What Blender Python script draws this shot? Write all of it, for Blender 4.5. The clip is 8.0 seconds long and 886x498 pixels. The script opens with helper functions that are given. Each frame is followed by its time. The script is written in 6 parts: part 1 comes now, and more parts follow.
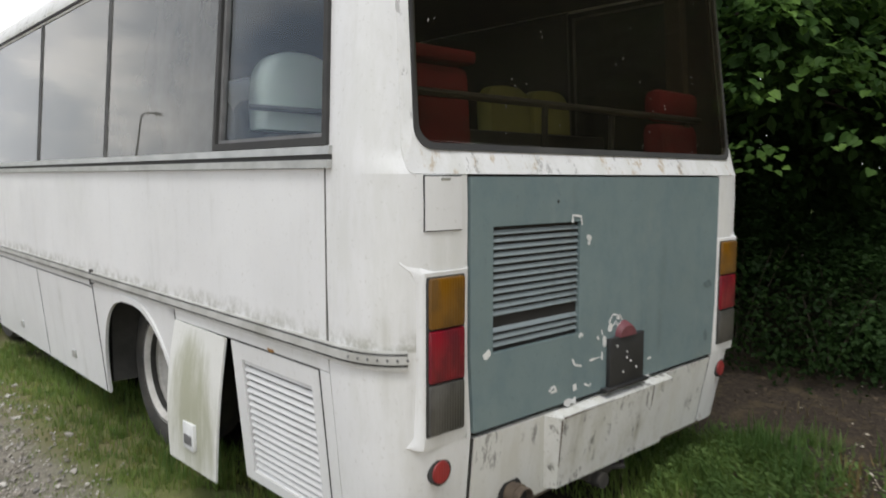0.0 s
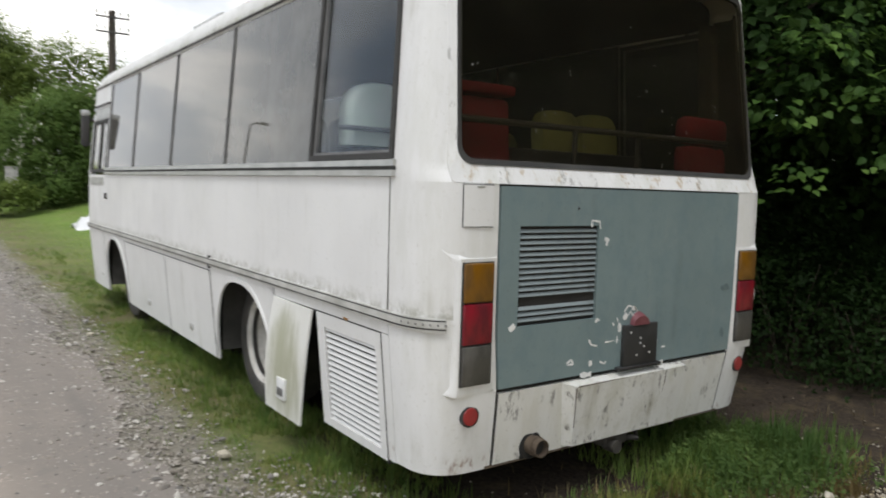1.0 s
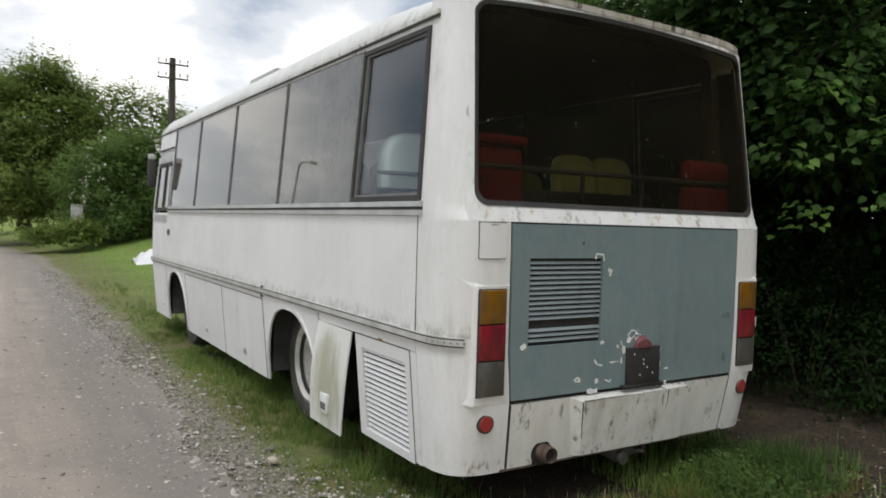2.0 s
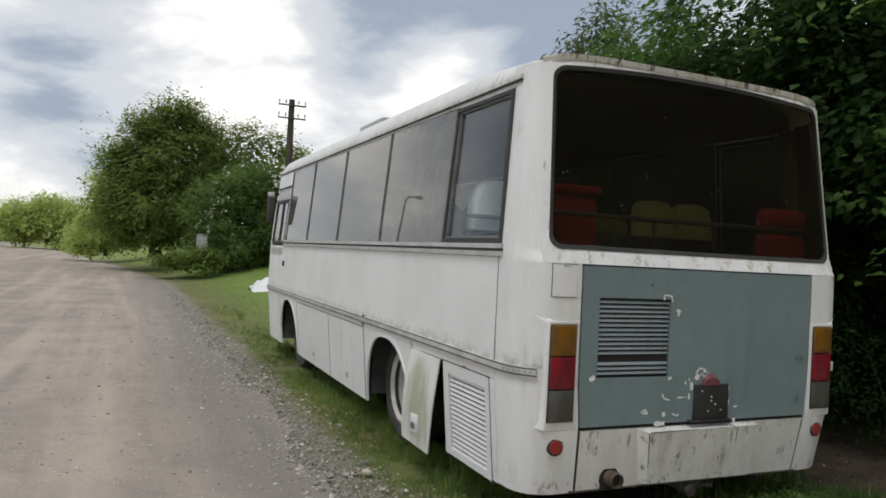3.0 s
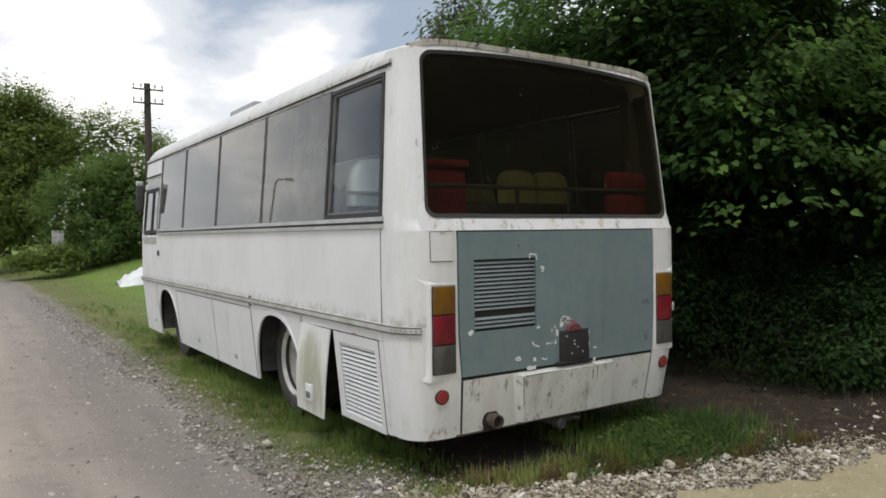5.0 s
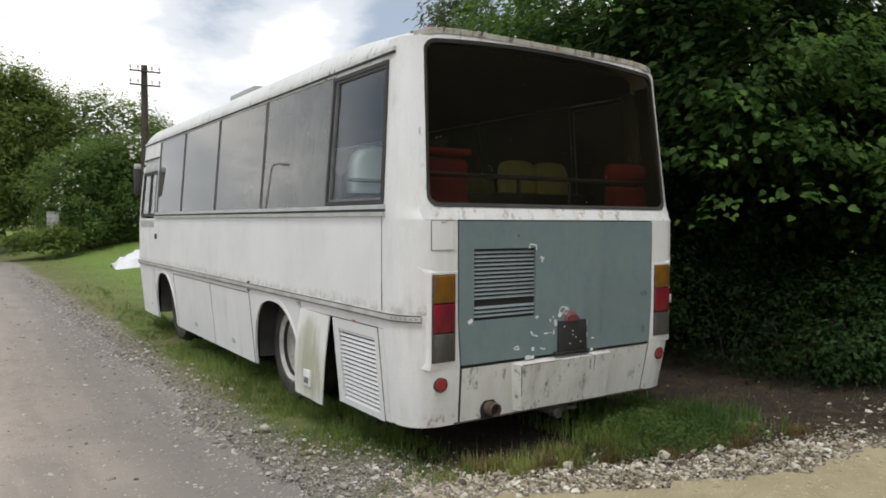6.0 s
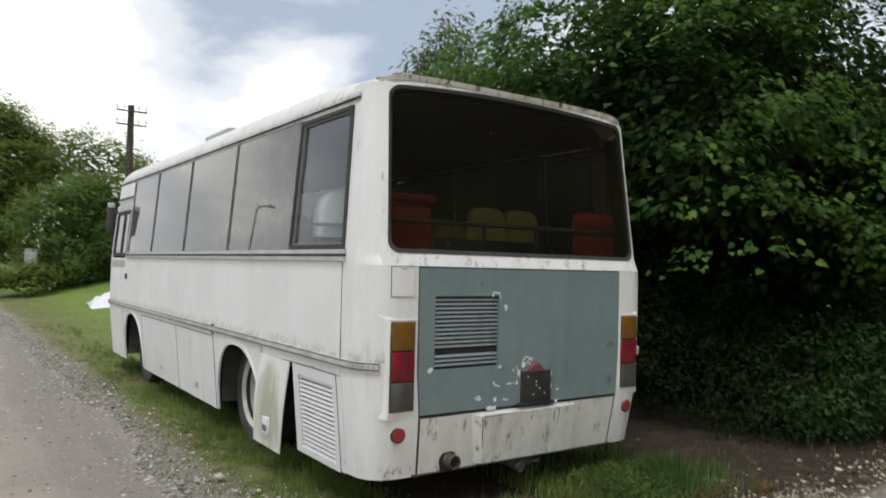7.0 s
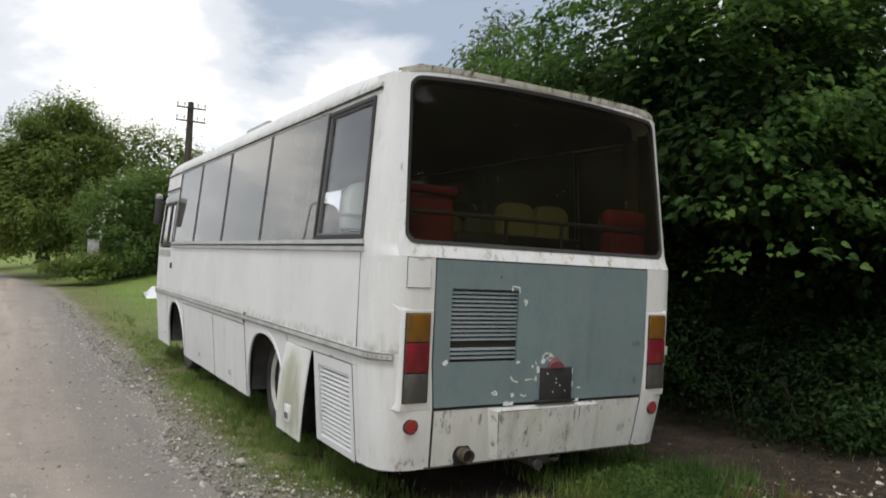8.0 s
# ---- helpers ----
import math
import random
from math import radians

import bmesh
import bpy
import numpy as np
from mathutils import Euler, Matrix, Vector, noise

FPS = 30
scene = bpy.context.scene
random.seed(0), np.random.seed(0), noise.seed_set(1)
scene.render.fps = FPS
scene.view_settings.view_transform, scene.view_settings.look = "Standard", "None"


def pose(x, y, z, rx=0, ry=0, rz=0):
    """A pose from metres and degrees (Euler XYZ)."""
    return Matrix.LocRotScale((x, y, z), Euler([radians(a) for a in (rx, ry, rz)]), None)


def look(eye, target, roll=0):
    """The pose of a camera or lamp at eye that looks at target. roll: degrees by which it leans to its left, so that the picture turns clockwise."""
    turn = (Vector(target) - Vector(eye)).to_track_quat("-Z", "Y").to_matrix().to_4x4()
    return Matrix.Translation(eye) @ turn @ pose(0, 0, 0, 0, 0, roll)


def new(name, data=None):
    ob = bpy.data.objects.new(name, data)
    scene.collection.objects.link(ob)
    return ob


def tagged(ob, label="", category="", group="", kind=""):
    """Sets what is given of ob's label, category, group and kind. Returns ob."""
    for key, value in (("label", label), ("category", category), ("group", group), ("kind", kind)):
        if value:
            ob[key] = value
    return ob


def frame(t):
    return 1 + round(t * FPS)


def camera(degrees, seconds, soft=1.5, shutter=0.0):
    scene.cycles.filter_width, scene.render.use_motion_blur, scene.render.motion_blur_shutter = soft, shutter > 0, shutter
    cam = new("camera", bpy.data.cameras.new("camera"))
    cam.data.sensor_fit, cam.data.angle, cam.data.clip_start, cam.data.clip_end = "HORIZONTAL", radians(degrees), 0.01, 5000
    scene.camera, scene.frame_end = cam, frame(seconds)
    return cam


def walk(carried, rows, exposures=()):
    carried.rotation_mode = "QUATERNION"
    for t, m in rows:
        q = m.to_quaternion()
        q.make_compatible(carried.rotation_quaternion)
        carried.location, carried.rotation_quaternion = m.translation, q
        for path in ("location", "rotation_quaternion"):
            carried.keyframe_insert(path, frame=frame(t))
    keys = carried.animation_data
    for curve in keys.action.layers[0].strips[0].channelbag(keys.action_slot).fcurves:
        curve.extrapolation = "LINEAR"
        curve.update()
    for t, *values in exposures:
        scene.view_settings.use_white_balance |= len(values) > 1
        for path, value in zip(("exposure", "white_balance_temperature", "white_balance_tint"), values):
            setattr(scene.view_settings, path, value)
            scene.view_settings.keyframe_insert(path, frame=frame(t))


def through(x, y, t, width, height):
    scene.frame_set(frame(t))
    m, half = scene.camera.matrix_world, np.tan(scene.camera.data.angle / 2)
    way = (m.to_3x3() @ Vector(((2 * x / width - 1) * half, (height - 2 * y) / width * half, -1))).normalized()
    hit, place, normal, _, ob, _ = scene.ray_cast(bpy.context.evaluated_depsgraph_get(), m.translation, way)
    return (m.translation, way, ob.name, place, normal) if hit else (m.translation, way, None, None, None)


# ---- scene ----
cam = camera(62.9, 8.0, soft=1.7, shutter=0.5)
PATH = [
    (0, (-2.611, -1.732, 1.547), (-1.257, -0.274, 1.349), 0.1),
    (0.5, (-2.822, -2.055, 1.535), (-1.483, -0.587, 1.308), 1.9),
    (1, (-2.896, -2.397, 1.529), (-1.736, -0.777, 1.363), 1.7),
    (1.2, (-2.928, -2.494, 1.542), (-1.808, -0.844, 1.392), 1.6),
    (2.3, (-3.105, -3.036, 1.537), (-2.112, -1.301, 1.494), 2.0),
    (2.5, (-3.085, -3.137, 1.544), (-2.173, -1.358, 1.505), 2.2),
    (3, (-3.197, -3.343, 1.574), (-2.395, -1.51, 1.587), 2.9),
    (3.5, (-3.392, -3.535, 1.54), (-2.483, -1.753, 1.537), 2.6),
    (4, (-3.383, -3.604, 1.55), (-2.359, -1.887, 1.488), 0.2),
    (4.5, (-3.392, -3.621, 1.565), (-2.306, -1.943, 1.508), -0.9),
    (4.7, (-3.395, -3.636, 1.549), (-2.294, -1.967, 1.504), -1.1),
    (5.8, (-3.425, -3.628, 1.533), (-2.324, -1.959, 1.477), 0.1),
    (6, (-3.437, -3.628, 1.545), (-2.322, -1.969, 1.469), 0.2),
    (6.5, (-3.42, -3.635, 1.558), (-2.258, -2.009, 1.511), 1.3),
    (7, (-3.28, -3.667, 1.554), (-2.135, -2.028, 1.604), 1.4),
    (7.5, (-3.136, -3.745, 1.527), (-2.095, -2.041, 1.635), 2.7),
    (8, (-3.077, -3.76, 1.51), (-2.057, -2.04, 1.556), 2.8),
]
walk(cam, [(t, look(eye, target, roll)) for t, eye, target, roll in PATH],
     exposures=((0.0, 0.42), (1.2, 0.38), (2.5, 0.08), (3.0, -0.04), (3.5, -0.17), (4.0, 0.03), (4.7, 0.16), (7.0, 0.29), (8.0, 0.24)))

# ---- world, sun, light ----
SUN_ELEVATION, SUN_AZIMUTH = 62.0, 232.0   # degrees; azimuth clockwise from +y
world = bpy.data.worlds.new("sky")
scene.world = world
world.use_nodes = True
wt = world.node_tree
wt.nodes.clear()


def wnode(kind, **inputs):
    n = wt.nodes.new(kind)
    for k, v in inputs.items():
        n.inputs[k].default_value = v
    return n


sky = wnode("ShaderNodeTexSky")
sky.sky_type, sky.sun_disc = "NISHITA", False
sky.sun_elevation, sky.sun_rotation = radians(SUN_ELEVATION), radians(SUN_AZIMUTH)
coord = wnode("ShaderNodeTexCoord")
flat = wnode("ShaderNodeMapping")
flat.inputs["Scale"].default_value = (1.0, 1.0, 2.4)
flat.inputs["Location"].default_value = (3.1, 0.35, 0.9)
wt.links.new(coord.outputs["Generated"], flat.inputs["Vector"])
cloud = wnode("ShaderNodeTexNoise", Scale=2.6, Detail=8.0, Roughness=0.55, Distortion=0.45)
wt.links.new(flat.outputs["Vector"], cloud.inputs["Vector"])
# broad cloud masses: bearing, elevation (degrees), radius, weight (light + or slate-blue -)
fine = wnode("ShaderNodeTexNoise", Scale=8.5, Detail=7.0, Roughness=0.6, Distortion=0.3)
wt.links.new(flat.outputs["Vector"], fine.inputs["Vector"])
both = wnode("ShaderNodeMix")
both.inputs["Factor"].default_value = 0.27
wt.links.new(cloud.outputs["Fac"], both.inputs[2])
wt.links.new(fine.outputs["Fac"], both.inputs[3])
shade = both.outputs[0]
for bearing, height, size, weight in ((7, 13, 10, 0.20), (22, 13.0, 6, 0.20), (-8, 4.0, 5, 0.14), (18, 21, 8, -0.20), (34, 18, 11, -0.16), (-6.5, 9.5, 5, -0.13), (-11, 15, 7, 0.08), (-17.5, 7.5, 3.5, 0.06), (-16, 12, 5, 0.14), (-32, 9, 9.0, -0.26)):
    b, h = radians(bearing), radians(height)
    gap = wnode("ShaderNodeVectorMath")
    gap.operation = "DISTANCE"
    wt.links.new(coord.outputs["Generated"], gap.inputs[0])
    gap.inputs[1].default_value = (math.sin(b) * math.cos(h), math.cos(b) * math.cos(h), math.sin(h))
    fade = wnode("ShaderNodeMapRange")
    fade.interpolation_type = "SMOOTHSTEP"
    for k, v in zip((1, 2, 3, 4), (radians(size) * 0.1, radians(size) * 1.25, weight, 0.0)):
        fade.inputs[k].default_value = v
    wt.links.new(gap.outputs["Value"], fade.inputs[0])
    total = wnode("ShaderNodeMath")
    total.operation = "ADD"
    wt.links.new(shade, total.inputs[0])
    wt.links.new(fade.outputs[0], total.inputs[1])
    shade = total.outputs[0]
ramp = wnode("ShaderNodeValToRGB")
ramp.color_ramp.interpolation = "EASE"
ramp.color_ramp.elements[0].position, ramp.color_ramp.elements[0].color = 0.34, (0, 0, 0, 1)
ramp.color_ramp.elements[1].position, ramp.color_ramp.elements[1].color = 0.72, (1, 1, 1, 1)
grey = ramp.color_ramp.elements.new(0.50)
grey.color = (0.36, 0.36, 0.36, 1)
wt.links.new(shade, ramp.inputs["Fac"])
tone = wnode("ShaderNodeMix")
tone.data_type = "RGBA"
tone.inputs[6].default_value, tone.inputs[7].default_value = (4.3, 5.05, 6.2, 1), (15.9, 15.3, 14.5, 1)
wt.links.new(ramp.outputs["Color"], tone.inputs["Factor"])
veil = wnode("ShaderNodeMix")
veil.data_type = "RGBA"
veil.inputs["Factor"].default_value = 0.88
wt.links.new(sky.outputs["Color"], veil.inputs[6])
wt.links.new(tone.outputs[2], veil.inputs[7])
back = wnode("ShaderNodeBackground", Strength=0.09)
wt.links.new(veil.outputs[2], back.inputs["Color"])
out = wnode("ShaderNodeOutputWorld")
wt.links.new(back.outputs["Background"], out.inputs["Surface"])

lamp = bpy.data.lights.new("sun", "SUN")
lamp.energy, lamp.angle, lamp.color = 1.25, radians(20), (1.0, 0.98, 0.95)
sun = new("sun", lamp)
az, el = radians(SUN_AZIMUTH), radians(SUN_ELEVATION)
sun.matrix_world = look((30 * math.sin(az) * math.cos(el), 30 * math.cos(az) * math.cos(el), 30 * math.sin(el)), (0, 0, 0))
scene.view_settings.exposure = 0.0


# ---- materials ----
class Nodes:
    """Short hand for building one node material."""

    def __init__(self, name):
        self.mat = bpy.data.materials.new(name)
        self.mat.use_nodes = True
        self.t = self.mat.node_tree
        self.t.nodes.clear()
        self.out = self.add("ShaderNodeOutputMaterial")
        self.pos = self.add("ShaderNodeNewGeometry").outputs["Position"]

    def add(self, kind, **inputs):
        n = self.t.nodes.new(kind)
        for k, v in inputs.items():
            self.put(n.inputs[k.replace("_", " ")], v)
        return n

    def put(self, socket, v):
        if isinstance(v, bpy.types.NodeSocket):
            self.t.links.new(v, socket)
        elif isinstance(v, (tuple, list)) and len(v) == 3 and socket.type == "RGBA":
            socket.default_value = (*v, 1)
        else:
            socket.default_value = v

    def noise(self, scale, detail=4.0, rough=0.55, stretch=None, distort=0.0):
        vec = self.pos
        if stretch:
            vec = self.add("ShaderNodeMapping", Vector=vec, Scale=stretch).outputs["Vector"]
        return self.add("ShaderNodeTexNoise", Vector=vec, Scale=scale, Detail=detail, Roughness=rough, Distortion=distort).outputs["Fac"]

    def band(self, value, low, high, a=0.0, b=1.0):
        n = self.add("ShaderNodeMapRange", Value=value)
        n.interpolation_type = "SMOOTHSTEP"
        for k, v in zip((1, 2, 3, 4), (low, high, a, b)):
            n.inputs[k].default_value = v
        return n.outputs[0]

    def axis(self, which):
        return self.add("ShaderNodeSeparateXYZ", Vector=self.pos).outputs[which]

    def math(self, op, a, b=0.0):
        n = self.add("ShaderNodeMath")
        n.operation = op
        self.put(n.inputs[0], a)
        self.put(n.inputs[1], b)
        return n.outputs[0]

    def mix(self, fac, a, b):
        n = self.add("ShaderNodeMix")
        n.data_type = "RGBA"
        self.put(n.inputs["Factor"], fac)
        self.put(n.inputs[6], a)
        self.put(n.inputs[7], b)
        return n.outputs[2]

    def bump(self, height, strength=0.3, distance=0.01):
        return self.add("ShaderNodeBump", Height=height, Strength=strength, Distance=distance).outputs["Normal"]

    def surface(self, shader):
        self.t.links.new(shader, self.out.inputs["Surface"])
        return self.mat

    def principled(self, color, rough=0.6, metal=0.0, normal=None, spec=0.5):
        n = self.add("ShaderNodeBsdfPrincipled")
        self.put(n.inputs["Base Color"], color)
        self.put(n.inputs["Roughness"], rough)
        self.put(n.inputs["Metallic"], metal)
        self.put(n.inputs["Specular IOR Level"], spec)
        if normal is not None:
            self.put(n.inputs["Normal"], normal)
        return n.outputs["BSDF"]


def plain(name, a, b, rough=0.6, scale=6.0, metal=0.0, bump=0.15, fine=60.0, spec=0.5):
    """Two tones mixed at a coarse and a fine scale, with fine relief."""
    n = Nodes(name)
    coarse, grain = n.noise(scale, 5), n.noise(fine, 3)
    fac = n.math("ADD", n.math("MULTIPLY", n.band(coarse, 0.3, 0.7), 0.7), n.math("MULTIPLY", grain, 0.3))
    col = n.mix(fac, a, b)
    return n.surface(n.principled(col, n.band(coarse, 0.2, 0.8, rough * 0.85, min(1, rough * 1.15)), metal, n.bump(grain, bump, 0.004), spec))


def painted(name, base, dirt=(0.30, 0.28, 0.21), amount=0.55, rust=0.0, chips=0.0, algae=0.0, rough=0.42, rust_zone=None, algae_run=0.22, algae_color=(0.24, 0.25, 0.10), ledge=None, algae_soft=0.10, chip_size=0.6, stain=None, rust_color=(0.20, 0.10, 0.045)):
    """Old vehicle paint: chalky patches, run-off streaks, and if asked rust, chips and green growth."""
    n = Nodes(name)
    broad = n.noise(1.3, 4)
    streak = n.noise(9, 5, 0.6, (1, 1, 0.06))
    spots = n.noise(55, 4, 0.6)
    patch = n.noise(3.0, 6, 0.65)
    col = n.mix(n.band(broad, 0.3, 0.7), base, tuple(c * 0.92 for c in base))
    dirty = n.math("MULTIPLY", n.band(streak, 0.50, 0.80), n.band(patch, 0.38, 0.70))
    col = n.mix(n.math("MULTIPLY", dirty, amount), col, dirt)
    col = n.mix(n.math("MULTIPLY", n.band(spots, 0.60, 0.72), 0.55 * amount), col, dirt)
    smear = n.math("MULTIPLY", n.band(n.noise(2.4, 5, 0.6, (1, 1, 0.4)), 0.50, 0.74), n.band(n.noise(17, 5, 0.65, (1, 1, 0.25)), 0.35, 0.70))
    col = n.mix(n.math("MULTIPLY", smear, 0.55 * amount), col, (0.42, 0.41, 0.34))
    if ledge:
        # grime that settled along a ledge and was washed into blots
        up = n.math("ADD", n.axis(2), n.math("MULTIPLY", n.math("SUBTRACT", n.noise(5, 6, 0.7), 0.5), 0.16))
        settled = n.math("MULTIPLY", n.band(up, ledge, ledge + 0.075, 1.0, 0.0), n.band(n.noise(13, 6, 0.7), 0.36, 0.66))
        settled = n.math("MULTIPLY", settled, n.band(n.axis(2), ledge - 0.012, ledge))
        col = n.mix(n.math("MULTIPLY", settled, 0.62), col, (0.22, 0.21, 0.15))
    if algae:
        col = n.mix(n.math("MULTIPLY", n.band(n.noise(6, 7, 0.72, (1, 1, algae_run)), 0.54 - algae_soft, 0.54 + algae_soft), algae), col, algae_color)
    if rust:
        worn = n.band(n.noise(16, 7, 0.7, (1, 1, 0.45)), 0.53, 0.66)
        if rust_zone:
            z = n.axis(2)
            worn = n.math("MULTIPLY", worn, n.math("MAXIMUM", n.band(z, rust_zone[0] - 0.05, rust_zone[0], 1.0, 0.0), n.band(z, rust_zone[1], rust_zone[1] + 0.03)))
        col = n.mix(n.math("MULTIPLY", worn, rust), col, rust_color)
    if chips:
        flake = n.math("MULTIPLY", n.band(n.noise(25, 8, 0.75, (1, 1, 0.34)), 0.565 - 0.03 * chip_size, 0.60), n.band(n.noise(4.2, 3), 0.56 - 0.13 * chip_size, 0.64 - 0.13 * chip_size))
        col = n.mix(n.math("MULTIPLY", flake, chips), col, (0.075, 0.068, 0.056))
    if stain:
        # one soft patch of green growth, drawn out downwards
        y0, z0, wide, tall = stain
        dy = n.math("DIVIDE", n.math("SUBTRACT", n.axis(1), y0), wide)
        dz = n.math("DIVIDE", n.math("SUBTRACT", n.axis(2), z0), tall)
        out = n.math("ADD", n.math("MULTIPLY", dy, dy), n.math("MULTIPLY", dz, dz))
        out = n.math("ADD", out, n.math("MULTIPLY", n.math("SUBTRACT", n.noise(9, 6, 0.65, (1, 1, 0.2)), 0.5), 2.6))
        col = n.mix(n.math("MULTIPLY", n.band(out, 0.15, 1.3, 1.0, 0.0), 0.72), col, (0.27, 0.275, 0.155))
    bend = n.bump(n.noise(2.2, 2), 0.25, 0.03)
    return n.surface(n.principled(col, n.band(patch, 0.3, 0.7, rough * 0.8, rough * 1.4), 0.0, bend, 0.4))


WHITE = (0.77, 0.77, 0.76)
paint_white = painted("old_white_paint", WHITE, amount=0.36)
paint_side = painted("grimy_white_side_paint", WHITE, amount=0.40, ledge=0.985)
paint_belt = painted("streaked_white_paint", WHITE, amount=0.42, algae=0.10)
paint_corner = painted("flaking_white_paint", WHITE, amount=0.40, algae=0.10, rust=0.75, rust_zone=(0.37, 5.0), ledge=0.985)
paint_bumper = painted("chipped_white_paint", (0.74, 0.74, 0.71), amount=0.55, chips=0.62, algae=0.20, algae_color=(0.42, 0.39, 0.25), chip_size=0.45)
paint_step = painted("grimy_chipped_white_paint", (0.74, 0.74, 0.71), amount=0.95, chips=0.75, algae=0.36, algae_color=(0.40, 0.385, 0.27), algae_run=0.5, chip_size=0.62)
paint_surround = painted("rust_stained_white_paint", WHITE, amount=0.35, rust=0.7, algae=0.16, chips=0.45, rust_zone=(1.66, 2.62), rust_color=(0.40, 0.28, 0.13))
paint_roof = painted("weathered_roof_paint", (0.72, 0.72, 0.70), amount=0.45, algae=0.10, chips=0.35)
hatch_grey = painted("grey_hatch_paint", (0.36, 0.36, 0.35), amount=0.5)
paint_brow = painted("flaking_brow_paint", (0.52, 0.50, 0.45), amount=0.9, algae=0.45, chips=1.0, rust=0.7, chip_size=1.0)
paint_gutter = painted("flaking_gutter_paint", (0.66, 0.66, 0.63), amount=0.8, algae=0.3, chips=0.95, rust=0.35)
rust_mark = plain("orange_rust", (0.20, 0.085, 0.02), (0.36, 0.19, 0.05), 0.9, 60)
paint_smudge = plain("rubbed_blue_grey_paint", (0.085, 0.12, 0.125), (0.14, 0.19, 0.195), 0.6, 40)
paint_mossy = painted("green_stained_white_paint", (0.70, 0.70, 0.66), amount=0.45, stain=(1.37, 0.50, 0.24, 0.34))
paint_grey = painted("blue_grey_paint", (0.178, 0.236, 0.240), dirt=(0.10, 0.13, 0.135), amount=0.6, rough=0.55, algae=0.42, algae_run=0.8, algae_color=(0.125, 0.185, 0.205))
paint_slat = painted("blue_grey_slat_paint", (0.225, 0.265, 0.272), dirt=(0.05, 0.06, 0.06), amount=0.7, rough=0.6)
rubber = plain("weathered_black_rubber", (0.020, 0.020, 0.020), (0.055, 0.054, 0.05), 0.75)
# underframe colour, also a near-black fill for shade in gaps and hollows
void = plain("dark_underside_and_shade_fill", (0.012, 0.012, 0.011), (0.03, 0.028, 0.025), 0.95)
house_grey = plain("dusty_wheel_house", (0.045, 0.043, 0.039), (0.11, 0.105, 0.095), 0.95)
alu = plain("dull_aluminium_trim", (0.42, 0.42, 0.40), (0.62, 0.62, 0.60), 0.42, 9, 0.6, 0.1)
frame_grey = plain("dark_grey_window_frame", (0.10, 0.10, 0.10), (0.20, 0.20, 0.195), 0.5, 9)
moulding = plain("grimy_side_moulding", (0.34, 0.335, 0.30), (0.58, 0.575, 0.55), 0.6, 7, 0.0, 0.3, 90)
steel = plain("rusty_exhaust_steel", (0.05, 0.034, 0.024), (0.13, 0.10, 0.07), 0.85, 18)
hook_steel = plain("grey_tow_hook_steel", (0.04, 0.037, 0.034), (0.10, 0.093, 0.083), 0.7, 18, 0.3)
plate_black = plain("faded_black_plate", (0.014, 0.015, 0.016), (0.035, 0.034, 0.033), 0.6, 12)
fleck_pale = plain("dried_dirt_and_sky_glint", (0.22, 0.22, 0.20), (0.36, 0.36, 0.33), 0.9, 20)
chip_white = plain("bare_white_primer", (0.62, 0.63, 0.62), (0.78, 0.78, 0.76), 0.8, 20)
plum = plain("faded_red_lamp_hood", (0.10, 0.028, 0.035), (0.19, 0.06, 0.07), 0.55, 20)
tyre_rubber = plain("dusty_tyre_rubber", (0.022, 0.022, 0.021), (0.075, 0.07, 0.062), 0.9, 8)
rim_paint = plain("dirty_cream_wheel_paint", (0.44, 0.42, 0.38), (0.74, 0.72, 0.68), 0.6, 10)
joint_grey = plain("grey_panel_joint", (0.13, 0.13, 0.12), (0.30, 0.29, 0.27), 0.8)
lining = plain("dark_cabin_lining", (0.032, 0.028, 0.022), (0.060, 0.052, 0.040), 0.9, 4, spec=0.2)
seat_red = plain("red_seat_cover", (0.120, 0.012, 0.017), (0.175, 0.021, 0.027), 0.8, 10, spec=0.2)
seat_yellow = plain("yellow_green_seat_cover", (0.33, 0.33, 0.11), (0.44, 0.44, 0.16), 0.8, 10, spec=0.2)
seat_pale = plain("pale_green_seat_cover", (0.72, 0.83, 0.70), (0.84, 0.90, 0.82), 0.6, 10)
bar_black = plain("black_guard_bar", (0.012, 0.012, 0.012), (0.03, 0.03, 0.03), 0.4)
cover_white = plain("white_plastic_sheet", (0.60, 0.61, 0.62), (0.80, 0.80, 0.80), 0.45, 5)
pole_wood = plain("tarred_pole_wood", (0.035, 0.028, 0.022), (0.085, 0.070, 0.055), 0.9, 6)
lamp_grey = plain("grey_lamp_steel", (0.16, 0.16, 0.155), (0.26, 0.255, 0.25), 0.5)
iron = plain("dark_crossarm_iron", (0.03, 0.03, 0.03), (0.07, 0.065, 0.06), 0.7)
porcelain = plain("white_porcelain", (0.55, 0.55, 0.53), (0.7, 0.7, 0.68), 0.3)
bark = plain("grey_brown_bark", (0.05, 0.04, 0.03), (0.13, 0.105, 0.08), 0.95, 12, 0.0, 0.6)
concrete = plain("pale_concrete", (0.24, 0.235, 0.22), (0.42, 0.41, 0.385), 0.9, 6)
stone_grey = plain("grey_gravel_stone", (0.14, 0.135, 0.13), (0.50, 0.48, 0.45), 0.9, 14)
stone_pale = plain("pale_limestone_gravel", (0.27, 0.235, 0.17), (0.62, 0.575, 0.47), 0.9, 14)
stone_sand = plain("sandy_grit", (0.30, 0.25, 0.15), (0.56, 0.49, 0.34), 0.95, 14)
stone_dark = plain("dark_earthy_stone", (0.06, 0.044, 0.030), (0.17, 0.135, 0.10), 0.95, 14)


